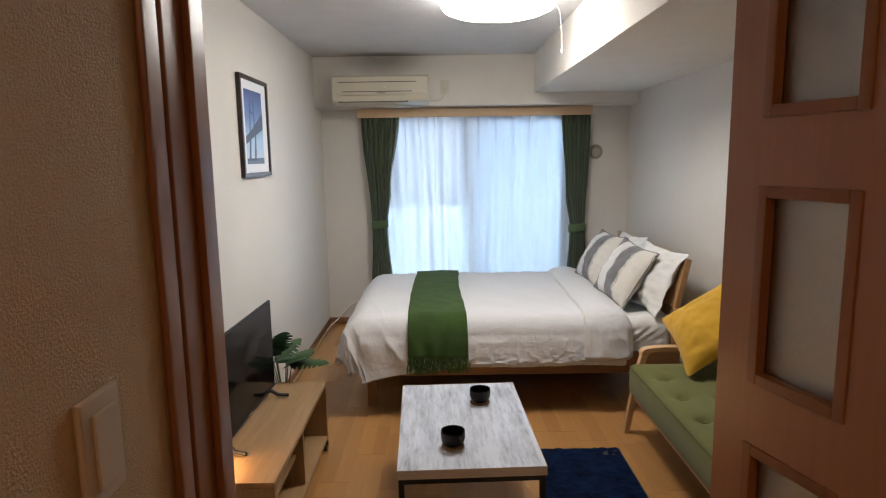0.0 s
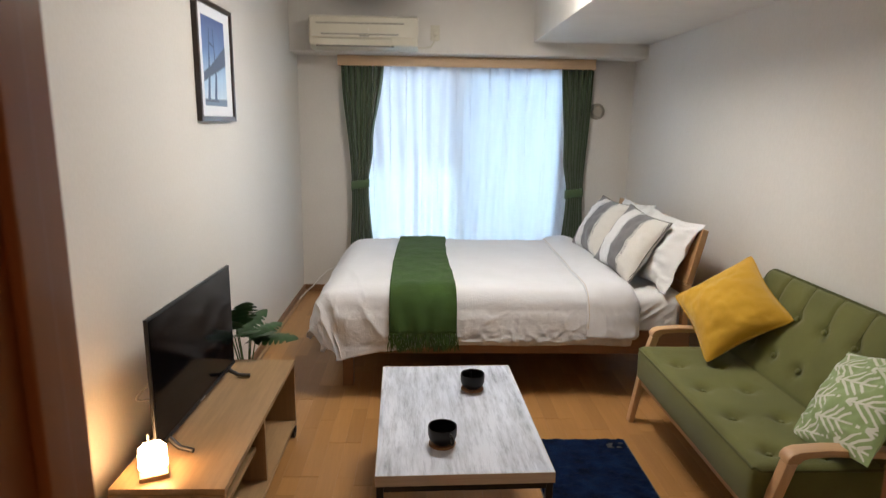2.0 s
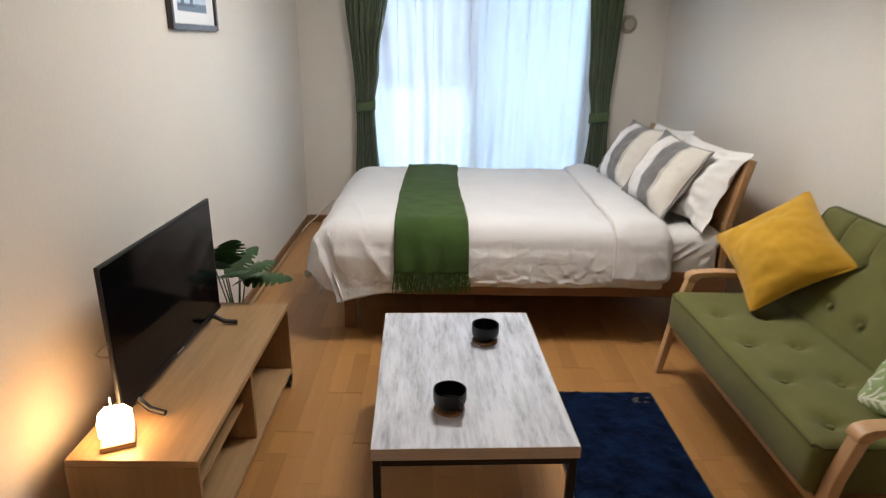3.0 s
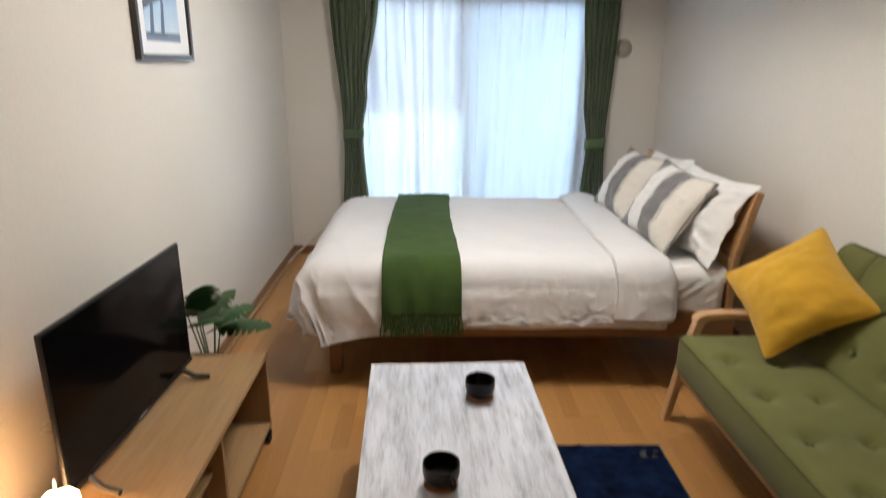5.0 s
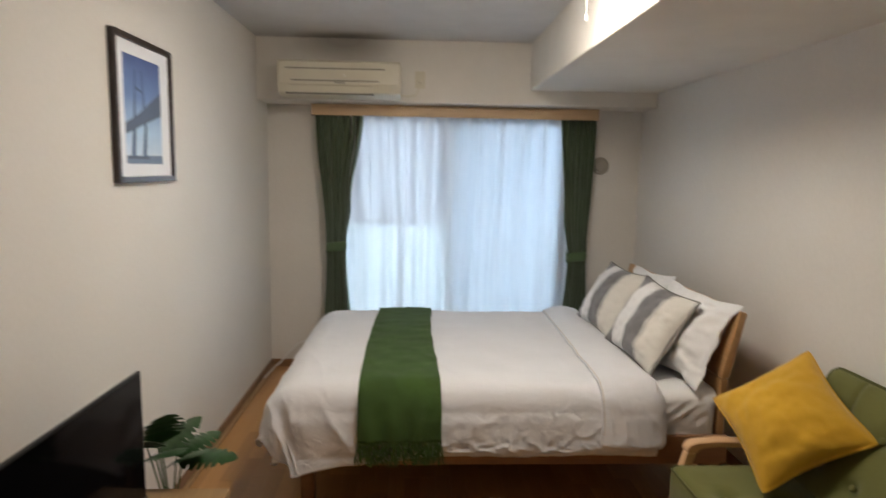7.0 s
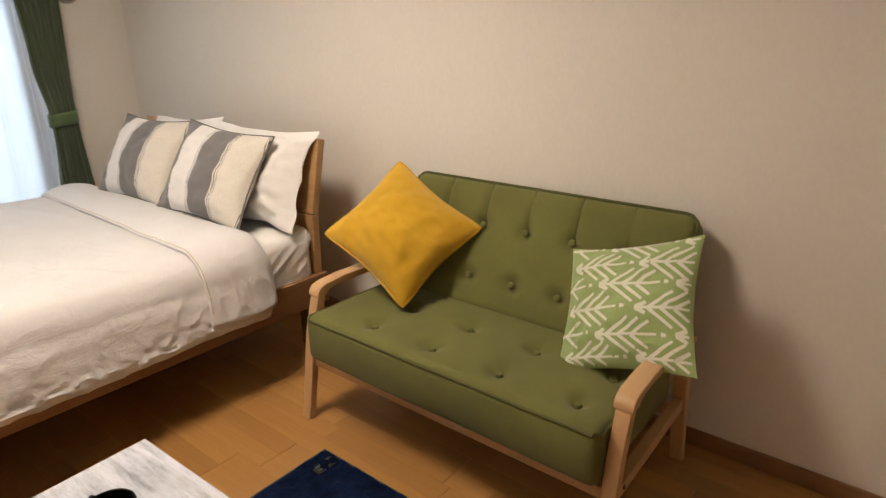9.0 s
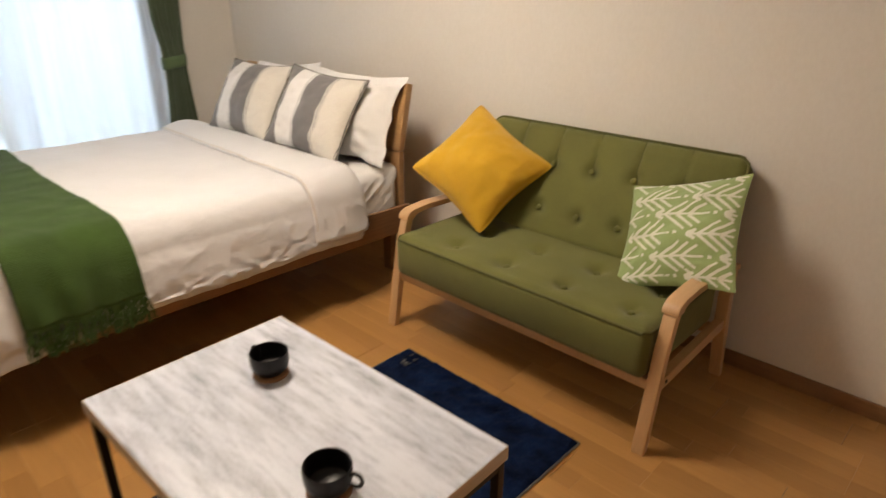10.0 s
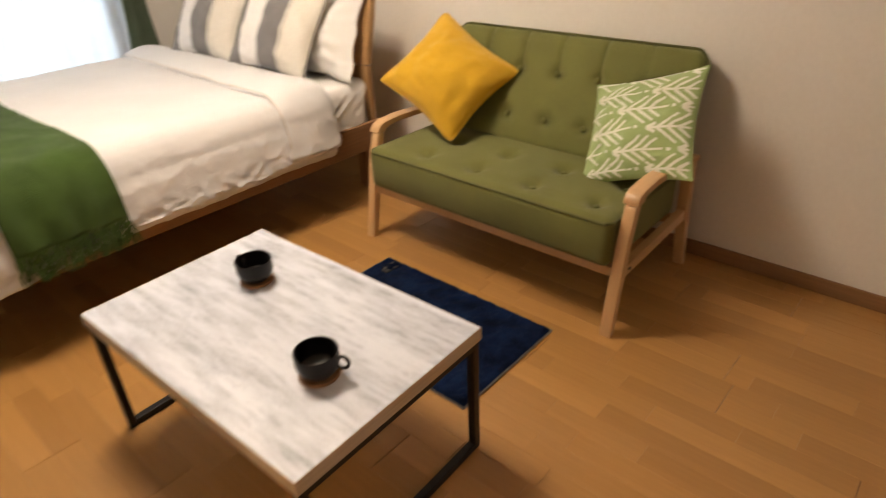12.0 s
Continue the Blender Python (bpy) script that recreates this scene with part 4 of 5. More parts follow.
def throw():
    xa, xb, n = 0.822, 1.160, 46
    def f(u, v):
        b = 3.612 + (5.46 - 3.612) * v
        a = xa + (xb - xa) * u + 0.025 * (1 - v) ** 2 * (u - 0.5) + 0.010 * wob(b * 4, u, 2.0) - 0.02 * math.sin(v * 3)
        p = drape(a, b, 0.112, 0.592, EDGE, 0.06)
        side = max(0.0, min(1.0, (0.585 - p.z) / 0.12))
        c = crease((1.3, b, p.z), side) * side + crease((a, b, p.z), 0) * (1 - side) + 0.007 * side * math.sin(u * 19 + 2 * wob(p.z * 4, u * 3)) + 0.004 * wob(a * 12, b * 12, 6)
        ny = -1 if b < EDGE[2] else (1 if b > EDGE[3] else 0)
        p += Vector((0, ny * side * (0.030 + c), (1 - side) * (c + 0.012) + 0.012 * math.exp(-((a - 0.98) / 0.5) ** 2) * (1 - side)))
        return p
    tw = part("throw", sheet(fresh(), n, 120, f), THROW)
    tagged(tw, "green woven wool throw with fringe across the bed", "throw")
    solid(tw, 0.006)
    rnd = random.Random(4)
    bm = fresh()
    for k in range(76):
        u = (k + 0.5) / 76
        p = f(u, 0.0)
        for s in range(2):
            pts = [p + Vector((0, -0.001, 0.004))]
            dx, dy = rnd.uniform(-0.018, 0.018), rnd.uniform(-0.022, 0.002)
            ln = rnd.uniform(0.065, 0.10)
            for i in range(1, 6):
                t = i / 5
                pts.append(p + Vector((dx * t + 0.006 * rnd.uniform(-1, 1), dy * t + 0.004 * rnd.uniform(-1, 1), -ln * t)))
            tube(bm, pts, 0.0027, 4)
    fr = part("fringe", bm, THROW, tw, "twisted green tassels")


throw()


# ---- cushions ----
def puff(x, z, sign, w, h, t, power, pinch, seed, wrinkle, floppy, blunt=0.02):
    """The point of a stuffed square's face at x and z, both from -1 to 1."""
    bulge = max(0.0, (1 - x ** 2) * (1 - z ** 2)) ** power
    kx = 1 - pinch * (1 - z ** 2) * abs(x) ** 2 - blunt * (x * z) ** 6
    kz = 1 - pinch * (1 - x ** 2) * abs(z) ** 2 - blunt * (x * z) ** 6
    r = wrinkle * wob(x * 2.5 + seed, z * 2.5, sign * 3 + seed) + 0.5 * wrinkle * wob(x * 6 + seed, z * 6, sign)
    r += 0.7 * wrinkle * ((1 - abs(wob(x * 3 + seed * 2, z * 3, sign * 5))) ** 6 - 0.3) * (0.3 + abs(x * z))
    edge = (1 - abs(x) ** 6) * (1 - abs(z) ** 6)
    hang = floppy * wob(x * 2.4 + seed, z * 2.4, seed * 3) * max(abs(x), abs(z)) ** 5
    return (w / 2 * x * kx + 0.4 * hang, sign * (t / 2 * bulge + r * edge) + hang, h / 2 * z * kz + 0.5 * hang)


def cushion_bm(w, h, t, n=26, power=0.42, pinch=0.06, seed=0.0, wrinkle=0.006, floppy=0.0, blunt=0.02):
    """A stuffed square in its own x-z plane, with pointed corners and drawn-in sides."""
    bm = fresh()
    for sign in (1, -1):
        sheet(bm, n, n, lambda u, v: puff(2 * u - 1, 2 * v - 1, sign, w, h, t, power, pinch, seed, wrinkle, floppy, blunt))
    bmesh.ops.remove_doubles(bm, verts=bm.verts, dist=0.0008)
    return bm


def rim(w, h, pinch, blunt, n=18):
    pts = []
    for x0, z0, x1, z1 in ((-1, -1, 1, -1), (1, -1, 1, 1), (1, 1, -1, 1), (-1, 1, -1, -1)):
        for k in range(n):
            x, z = x0 + (x1 - x0) * k / n, z0 + (z1 - z0) * k / n
            pts.append((w / 2 * x * (1 - pinch * (1 - z * z) - blunt * (x * z) ** 6), 0, h / 2 * z * (1 - pinch * (1 - x * x) - blunt * (x * z) ** 6)))
    return pts


def cushion(name, label, material, w, h, t, at, turn, seed=0.0, piping=None, group="", power=0.42, pinch=0.06, wrinkle=0.006, floppy=0.0, blunt=0.02):
    ob = part(name, cushion_bm(w, h, t, 44, power, pinch, seed, wrinkle, floppy, blunt), material)
    tagged(ob, label, name.split("_")[-1], group)
    ob.matrix_basis = Matrix.Translation(at) @ turn
    if piping:
        part("piping", tube(fresh(), rim(w, h, pinch, blunt), 0.0042, 6, True), piping, ob)
    return ob


def facing(out, up):
    """Turn whose y axis is -out and whose z axis lies as near up as it can."""
    y = -Vector(out).normalized()
    x = y.cross(Vector(up)).normalized()
    z = x.cross(y)
    return Matrix((x, y, z)).transposed().to_4x4()


cushion("white_pillow", "white cotton pillow with a floppy hem on the headboard", SHEET, 0.66, 0.44, 0.17, (2.388, 4.185, 0.758), facing((-0.88, -0.06, 0.45), (0.46, 0.03, 0.87)), 1.0, None, "white pillows", 0.75, 0.11, 0.030, 0.03, 0.0)
cushion("white_pillow", "white cotton pillow with a floppy hem on the headboard", SHEET, 0.66, 0.44, 0.17, (2.388, 4.80, 0.762), facing((-0.88, 0.04, 0.45), (0.46, 0.05, 0.87)), 4.6, None, "white pillows", 0.75, 0.11, 0.030, 0.03, 0.0)
cushion("striped_cushion", "cream and grey striped cotton cushion on the bed", STRIPE, 0.525, 0.43, 0.18, (2.235, 4.243, 0.778), facing((-0.843, -0.146, 0.518), (0.524, -0.004, 0.852)), 2.0, AC_DARK, "striped cushions", 0.62, 0.12, 0.012)
cushion("striped_cushion", "cream and grey striped cotton cushion on the bed", STRIPE, 0.53, 0.43, 0.18, (2.215, 4.80, 0.785), facing((-0.841, -0.091, 0.533), (0.531, 0.044, 0.846)), 6.0, AC_DARK, "striped cushions", 0.62, 0.12, 0.012)


# ---- sofa ----
def sofa():
    y0, y1 = 2.367, 3.459
    s = thing("sofa", "two-seat olive green upholstered sofa with beech arms", "sofa")
    # seat cushion with rounded front, tufts and piping
    xs0, xs1, zb, zt = 2.045, 2.56, 0.243, 0.412
    tufts = [(2.15 + 0.175 * r, 2.478 + 0.248 * k - 0.02 * r) for r in range(2) for k in range(4)]
    bm = boxed((xs0, y0, zb), (xs1, y1, zt), 0.028, 4)
    bmesh.ops.subdivide_edges(bm, edges=[e for e in bm.edges if e.calc_length() > 0.12], cuts=84, use_grid_fill=True)
    for v in bm.verts:
        if v.co.z > zt - 0.012:
            k = min(1.0, (v.co.x - xs0) / 0.10, (xs1 - v.co.x) / 0.1, (v.co.y - y0) / 0.1, (y1 - v.co.y) / 0.1)
            v.co.z += 0.012 * max(0, k) ** 0.5
            for tx, ty in tufts:
                d = math.hypot(v.co.x - tx, v.co.y - ty)
                v.co.z -= 0.022 * math.exp(-(d / 0.032) ** 2) + 0.010 * math.exp(-d / 0.07)
                if abs(v.co.y - ty) < 0.05 and abs(v.co.x - tx) < 0.09:
                    v.co.z -= 0.006 * math.exp(-((v.co.y - ty) / 0.010) ** 2) * (1 - abs(v.co.x - tx) / 0.09)
        elif v.co.x < xs0 + 0.01:
            v.co.x -= 0.012 * math.sin(math.pi * (v.co.z - zb) / (zt - zb)) + 0.003 * wob(v.co.y * 4, v.co.z * 6)
    seat = part("seat", bm, SOFA, s, "buttoned olive seat cushion")
    c = 0.02
    loop = [(xs0 + c * 0.3, y0 + c + 0.0, zt - 0.008)] + [(xs0 - 0.001, y0 + c + (y1 - y0 - 2 * c) * k / 20, zt - 0.010) for k in range(21)] + [(xs0 + c, y1 - 0.002, zt - 0.008), (xs1 - c, y1 - 0.002, zt - 0.008), (xs1 - c, y0 + 0.002, zt - 0.008), (xs0 + c, y0 + 0.002, zt - 0.008)]
    part("piping", tube(fresh(), loop, 0.005, 6, True), SOFA_SEAM, seat)
    for tx, ty in tufts:
        part("button", lathe(fresh(), [(0.001, 0.004), (0.009, 0.003), (0.012, -0.002), (0.011, -0.010)], 12, (tx, ty, zt - 0.013)), SOFA, seat)
    # backrest, built upright and then leant back
    h, th = 0.462, 0.08
    lean = math.atan2(0.20, 0.39)
    m = Matrix.Translation((2.447, 0, 0.408)) @ Matrix.Rotation(lean, 4, "Y")
    yb0, yb1 = 2.367, 3.456
    rows, cols = (0.115, 0.30), [2.56 + k * 0.1768 for k in range(5)]
    bm = boxed((0, yb0, 0), (th, yb1, h), 0.03, 4)
    bmesh.ops.subdivide_edges(bm, edges=[e for e in bm.edges if e.calc_length() > 0.05], cuts=84, use_grid_fill=True)
    for v in bm.verts:
        if v.co.x < 0.01:
            k = max(0.0, min(1.0, v.co.z / 0.08, (h - v.co.z) / 0.05, (v.co.y - yb0) / 0.08, (yb1 - v.co.y) / 0.08))
            v.co.x -= 0.016 * k ** 0.5
            for bz in rows:
                for by in cols:
                    d = math.hypot(v.co.y - by, v.co.z - bz)
                    if d < 0.2:
                        v.co.x += 0.020 * math.exp(-(d / 0.028) ** 2) + 0.010 * math.exp(-d / 0.06)
            for by in cols:
                if v.co.z > rows[1]:
                    v.co.x += 0.009 * math.exp(-((v.co.y - by) / 0.009) ** 2)
    def rounded(y, z, rad=0.05):
        """Draws the two upper corners of the back in to a quarter round."""
        for side, yc in ((-1, yb0 + rad), (1, yb1 - rad)):
            d, e = side * (y - yc) / rad, (z - (h - rad)) / rad
            if d > 0 and e > 0:
                return yc + side * rad * d * math.sqrt(max(0.0, 1 - e * e / 2)), h - rad + rad * e * math.sqrt(max(0.0, 1 - d * d / 2))
        return y, z
    for v in bm.verts:
        v.co.y, v.co.z = rounded(v.co.y, v.co.z)
    bmesh.ops.transform(bm, matrix=m, verts=bm.verts)
    back = part("backrest", bm, SOFA, s, "buttoned olive backrest with upright seams")
    r = 0.022
    climb = [0.01, 0.2] + [h - 0.05 + 0.0115 * k for k in range(4)]
    loop = [(0.004, yb0 + 0.004, z) for z in climb] + [(0.005, yb0 + r + (yb1 - yb0 - 2 * r) * k / 48, h - 0.003) for k in range(49)] + [(0.004, yb1 - 0.004, z) for z in reversed(climb)]
    loop = [(x, *rounded(y, z)) for x, y, z in loop]
    part("piping", tube(fresh(), [m @ Vector(p) for p in loop], 0.005, 6), SOFA_SEAM, back)
    for bz in rows:
        for by in cols:
            bm = lathe(fresh(), [(0.001, 0.005), (0.009, 0.004), (0.0125, -0.001), (0.011, -0.008)], 12)
            bmesh.ops.transform(bm, matrix=m @ Matrix.Translation((-0.004, by, bz)) @ Matrix.Rotation(-math.pi / 2, 4, "Y"), verts=bm.verts)
            part("button", bm, SOFA, back)
    for by in cols:
        part("seam", tube(fresh(), [m @ Vector((-0.005, by, rows[1] + 0.02 + (h - 0.03 - rows[1]) * k / 5)) for k in range(6)], 0.0013, 4), SOFA_SEAM, back)
    # beech frame
    for yc in (2.343, 3.483):
        a, b = yc - 0.021, yc + 0.021
        leg = [(2.028, 0.0), (2.058, 0.0), (2.114, 0.33), (2.150, 0.455), (2.112, 0.455), (2.080, 0.34)]
        part("front_leg", soften(prism(fresh(), leg, 1, a, b), 0.006), BEECH_Z, s, "slanted beech front leg curving into the arm")
        arm = [(2.108, 0.456), (2.111, 0.474), (2.122, 0.489), (2.148, 0.499), (2.24, 0.506), (2.40, 0.500), (2.588, 0.476), (2.588, 0.453), (2.40, 0.475), (2.24, 0.480), (2.180, 0.476), (2.158, 0.468), (2.152, 0.456)]
        part("arm", soften(prism(fresh(), arm, 1, a - 0.006, b + 0.006), 0.006), BEECH, s, "rounded beech armrest")
        rear = [(2.622, 0.0), (2.648, 0.0), (2.606, 0.25), (2.586, 0.452), (2.550, 0.455), (2.566, 0.25)]
        part("rear_leg", soften(prism(fresh(), rear, 1, a, b), 0.005), BEECH_Z, s)
        part("side_rail", prism(fresh(), [(2.094, 0.205), (2.572, 0.222), (2.570, 0.262), (2.100, 0.243)], 1, yc - 0.014, yc + 0.014), BEECH, s)
        part("bolt", lathe(fresh(), [(0.001, 0), (0.006, 0), (0.006, 0.003), (0.001, 0.003)], 12, (0, 0, 0)), STEEL, s).matrix_basis = pose(2.13, yc - 0.014 if yc < 3 else yc + 0.014, 0.226, 90 if yc < 3 else -90, 0, 0)
    part("front_rail", boxed((2.075, 2.364, 0.205), (2.100, 3.462, 0.242), 0.004), BEECH, s)
    part("back_rail", boxed((2.535, 2.364, 0.205), (2.559, 3.462, 0.242), 0.004), BEECH, s)


sofa()
cushion("yellow_cushion", "mustard yellow piped cushion standing on one corner of the sofa", YELLOW, 0.452, 0.422, 0.19, (2.412, 3.333, 0.650), facing((-0.664, -0.36, 0.655), (0.747, -0.298, 0.594)), 3.0, YELLOW, "", 0.62, 0.135, 0.010, 0.0, 0.07)


def leaf_cushion():
    w = 0.415
    ob = cushion("patterned_cushion", "sage green cushion with a cream arrow leaf print", LEAF_GREEN, w, w * 0.96, 0.13, (2.42, 2.474, 0.586), facing((-0.78, 0.20, 0.59), (0.60, 0.235, 0.76)), 8.0, None, "", 0.6, 0.09, 0.014, 0.0, 0.0)
    rnd = random.Random(11)
    # cream strokes that lie on both faces: rows of leaning bars either side of a spine
    def on(x, z):
        p = Vector(puff(2 * x / w, 2 * z / w, -1, w, w * 0.96, 0.13, 0.6, 0.09, 8.0, 0.014, 0.0, 0.0))
        return p - Vector((0, 0.0016, 0))
    bm = fresh()
    def stroke(x0, z0, x1, z1, wd):
        n = 6
        dx, dz = x1 - x0, z1 - z0
        ln = math.hypot(dx, dz)
        px, pz = -dz / ln * wd / 2, dx / ln * wd / 2
        prev = None
        for i in range(n + 1):
            t = i / n
            k = 1.0 - 0.25 * t
            cx, cz = x0 + dx * t, z0 + dz * t
            lim = w / 2 * 0.985
            pts = [(max(-lim, min(lim, cx + s * px * k)), max(-lim, min(lim, cz + s * pz * k))) for s in (1, -1)]
            cur = [bm.verts.new(on(*p)) for p in pts]
            if prev:
                bm.faces.new((prev[0], prev[1], cur[1], cur[0]))
            prev = cur
    edge = w / 2 - 0.008
    def bar(x0, z0, x1, z1, wd):
        """A stroke cut off where it would leave the cushion's face."""
        t = 1.0
        for a, b in ((x0, x1), (z0, z1)):
            if abs(a) > edge:
                return
            if abs(b) > edge:
                t = min(t, (math.copysign(edge, b) - a) / (b - a))
        if t > 0.15:
            stroke(x0, z0, x0 + (x1 - x0) * t, z0 + (z1 - z0) * t, wd)
    pitch = 0.222
    for row in range(6):
        for k in range(-1, 3):
            x = -w / 2 + 0.035 + pitch * (k + 0.5 * (row % 2)) + rnd.uniform(-0.005, 0.005)
            z = -w / 2 + 0.028 + row * 0.074 + rnd.uniform(-0.004, 0.004)
            bar(min(max(x, -edge), x + 0.16), z, x + 0.178, z + 0.004, 0.0095)
            for sg in (1, -1):
                bar(x + 0.004, z + sg * 0.002, x + 0.030, z + sg * 0.017, 0.014)
                for s, reach in ((0.036, 1.0), (0.072, 0.95), (0.108, 0.72)):
                    q = reach * rnd.uniform(0.92, 1.08)
                    bar(x + s, z + sg * 0.001, x + s + 0.066 * q, z + sg * 0.054 * q, 0.0108)
            bar(x + 0.190, z + 0.004, x + 0.202, z + 0.004, 0.013)
    part("print", bm, PRINT, ob, "cream brush-stroke leaf print")


leaf_cushion()


# ---- coffee table, cups and rug ----
def coffee_table():
    x0, x1, y0, y1, zt = -0.2825, 0.2825, -0.432, 0.432, 0.402
    t = thing("coffee_table", "low table with whitewashed top and black steel frame", "table", at=(1.106, 2.795, 0), turn=2.0)
    part("tabletop", boxed((x0, y0, zt - 0.036), (x1, y1, zt), 0.002), TABLE_TOP, t, "whitewashed streaky wooden top")
    for lo, hi, m in (((x0 - 0.0015, y0 - 0.0015, zt - 0.037), (x1 + 0.0015, y0, zt - 0.001), TABLE_EDGE_X), ((x0 - 0.0015, y1, zt - 0.037), (x1 + 0.0015, y1 + 0.0015, zt - 0.001), TABLE_EDGE_X), ((x0 - 0.0015, y0, zt - 0.037), (x0, y1, zt - 0.001), TABLE_EDGE), ((x1, y0, zt - 0.037), (x1 + 0.0015, y1, zt - 0.001), TABLE_EDGE)):
        part("edge_band", boxed(lo, hi), m, t, "pale brown edge banding")
    b = 0.022
    za = zt - 0.0375
    for y in (y0 + 0.003, y1 - 0.003 - b):
        for x in (x0 + 0.003, x1 - 0.003 - b):
            part("leg", boxed((x, y, 0.0), (x + b, y + b, za), 0.002), STEEL, t)
        part("foot_bar", boxed((x0 + 0.003 + b, y, 0.0), (x1 - 0.003 - b, y + b, b), 0.002), STEEL, t)
        part("top_bar", boxed((x0 + 0.003 + b, y, za - b), (x1 - 0.003 - b, y + b, za), 0.002), STEEL, t)
    for x in (x0 + 0.003, x1 - 0.003 - b):
        part("long_bar", boxed((x, y0 + 0.003 + b, za - b * 0.7), (x + b, y1 - 0.003 - b, za), 0.002), STEEL, t)


coffee_table()


def cup(at, turn):
    z = 0.402
    co = part("coaster", lathe(fresh(), [(0.001, 0), (0.044, 0), (0.046, 0.002), (0.046, 0.006), (0.044, 0.008), (0.001, 0.008)], 36), CORK)
    tagged(co, "round brown cork coaster on the table", "coaster", "coasters on the table")
    co.matrix_basis = pose(at[0], at[1], z)
    c = thing("cup", "black glazed cup with a small ring handle", "cup", "cups on the table", (at[0], at[1], z + 0.008), turn)
    prof = [(0.001, 0.0), (0.030, 0.0), (0.034, 0.003), (0.045, 0.016), (0.049, 0.03), (0.0495, 0.056), (0.0485, 0.060), (0.0465, 0.058), (0.0455, 0.032), (0.041, 0.016), (0.028, 0.008), (0.001, 0.007)]
    part("bowl", lathe(fresh(), prof, 40), CERAMIC, c)
    ring = [(0.058 + 0.015 * math.cos(2 * math.pi * k / 18), 0, 0.036 + 0.016 * math.sin(2 * math.pi * k / 18)) for k in range(18)]
    part("handle", tube(fresh(), ring, 0.0042, 8, True), CERAMIC, c)


cup((1.052, 2.545), -62)
cup((1.189, 2.985), 95)


def rug():
    x0, x1, y0, y1 = 1.475, 1.945, 2.495, 3.285
    def f(u, v):
        x, y = x0 + (x1 - x0) * u, y0 + (y1 - y0) * v
        e = min(u, 1 - u, v, 1 - v)
        k = min(1.0, e / 0.02)
        return (x + 0.004 * wob(y * 22, 1.0, u), y + 0.004 * wob(x * 22, 2.0, v), 0.003 + k * (0.014 + 0.007 * wob(x * 30, y * 30) + 0.003 * wob(x * 90, y * 90) + 0.002 * wob(x * 240, y * 240)))
    r = part("rug", sheet(fresh(), 130, 210, f), RUG)
    tagged(r, "small deep-pile navy blue rug on the floor", "rug")
    loop = [(x0, y0), (x1, y0), (x1, y1), (x0, y1)]
    bm = fresh()
    for (ax, ay), (bx, by) in zip(loop, loop[1:] + loop[:1]):
        tube(bm, [(ax + (bx - ax) * k / 30 + 0.002 * wob(k, ax), ay + (by - ay) * k / 30 + 0.002 * wob(k, ay, 3), 0.004) for k in range(31)], 0.0035, 6)
    part("binding", bm, RUG_EDGE, r, "grey stitched rug edge")
    lab = part("label_patch", boxed((1.842, 3.19, 0.0155), (1.922, 3.235, 0.0175), 0.001), PLASTIC, r, "small black woven label")
    for k in range(2):
        part("mark", boxed((1.852, 3.218 - 0.018 * k, 0.0176), (1.912, 3.226 - 0.018 * k, 0.0181)), RUG_EDGE, lab)


rug()


# ---- television corner ----
def tv_stand():
    s = thing("tv_stand", "low light-oak television stand with open shelves on casters", "tv stand")
    x0, x1, y0, y1, zt = 0.035, 0.386, 2.33, 3.362, 0.376
    part("top_board", boxed((x0, y0, zt - 0.022), (x1, y1, zt), 0.003), OAK, s)
    for y in (y0, 2.845, y1 - 0.018):
        inset = 0.0 if y != 2.845 else 0.012
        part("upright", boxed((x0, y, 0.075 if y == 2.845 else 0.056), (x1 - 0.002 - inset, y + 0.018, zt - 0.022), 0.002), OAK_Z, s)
    part("bottom_board", boxed((x0, y0 + 0.018, 0.056), (x1 - 0.002, y1 - 0.018, 0.075), 0.002), OAK, s)
    part("shelf", boxed((x0, y0 + 0.018, 0.205), (x1 - 0.05, 2.845, 0.223), 0.002), OAK, s)
    part("back_panel", boxed((x0 - 0.004, y0 + 0.002, 0.06), (x0, y1 - 0.002, zt - 0.024)), OAK, s)
    for x in (x0 + 0.04, x1 - 0.012):
        for y in (y0 + 0.05, y1 - 0.04):
            c = part("caster", tube(fresh(), [(x - 0.011, y, 0.023), (x + 0.011, y, 0.023)], 0.023, 18), PLASTIC, s)
            part("fork", boxed((x - 0.016, y - 0.012, 0.03), (x + 0.016, y + 0.012, 0.056), 0.004), STEEL, c)


tv_stand()


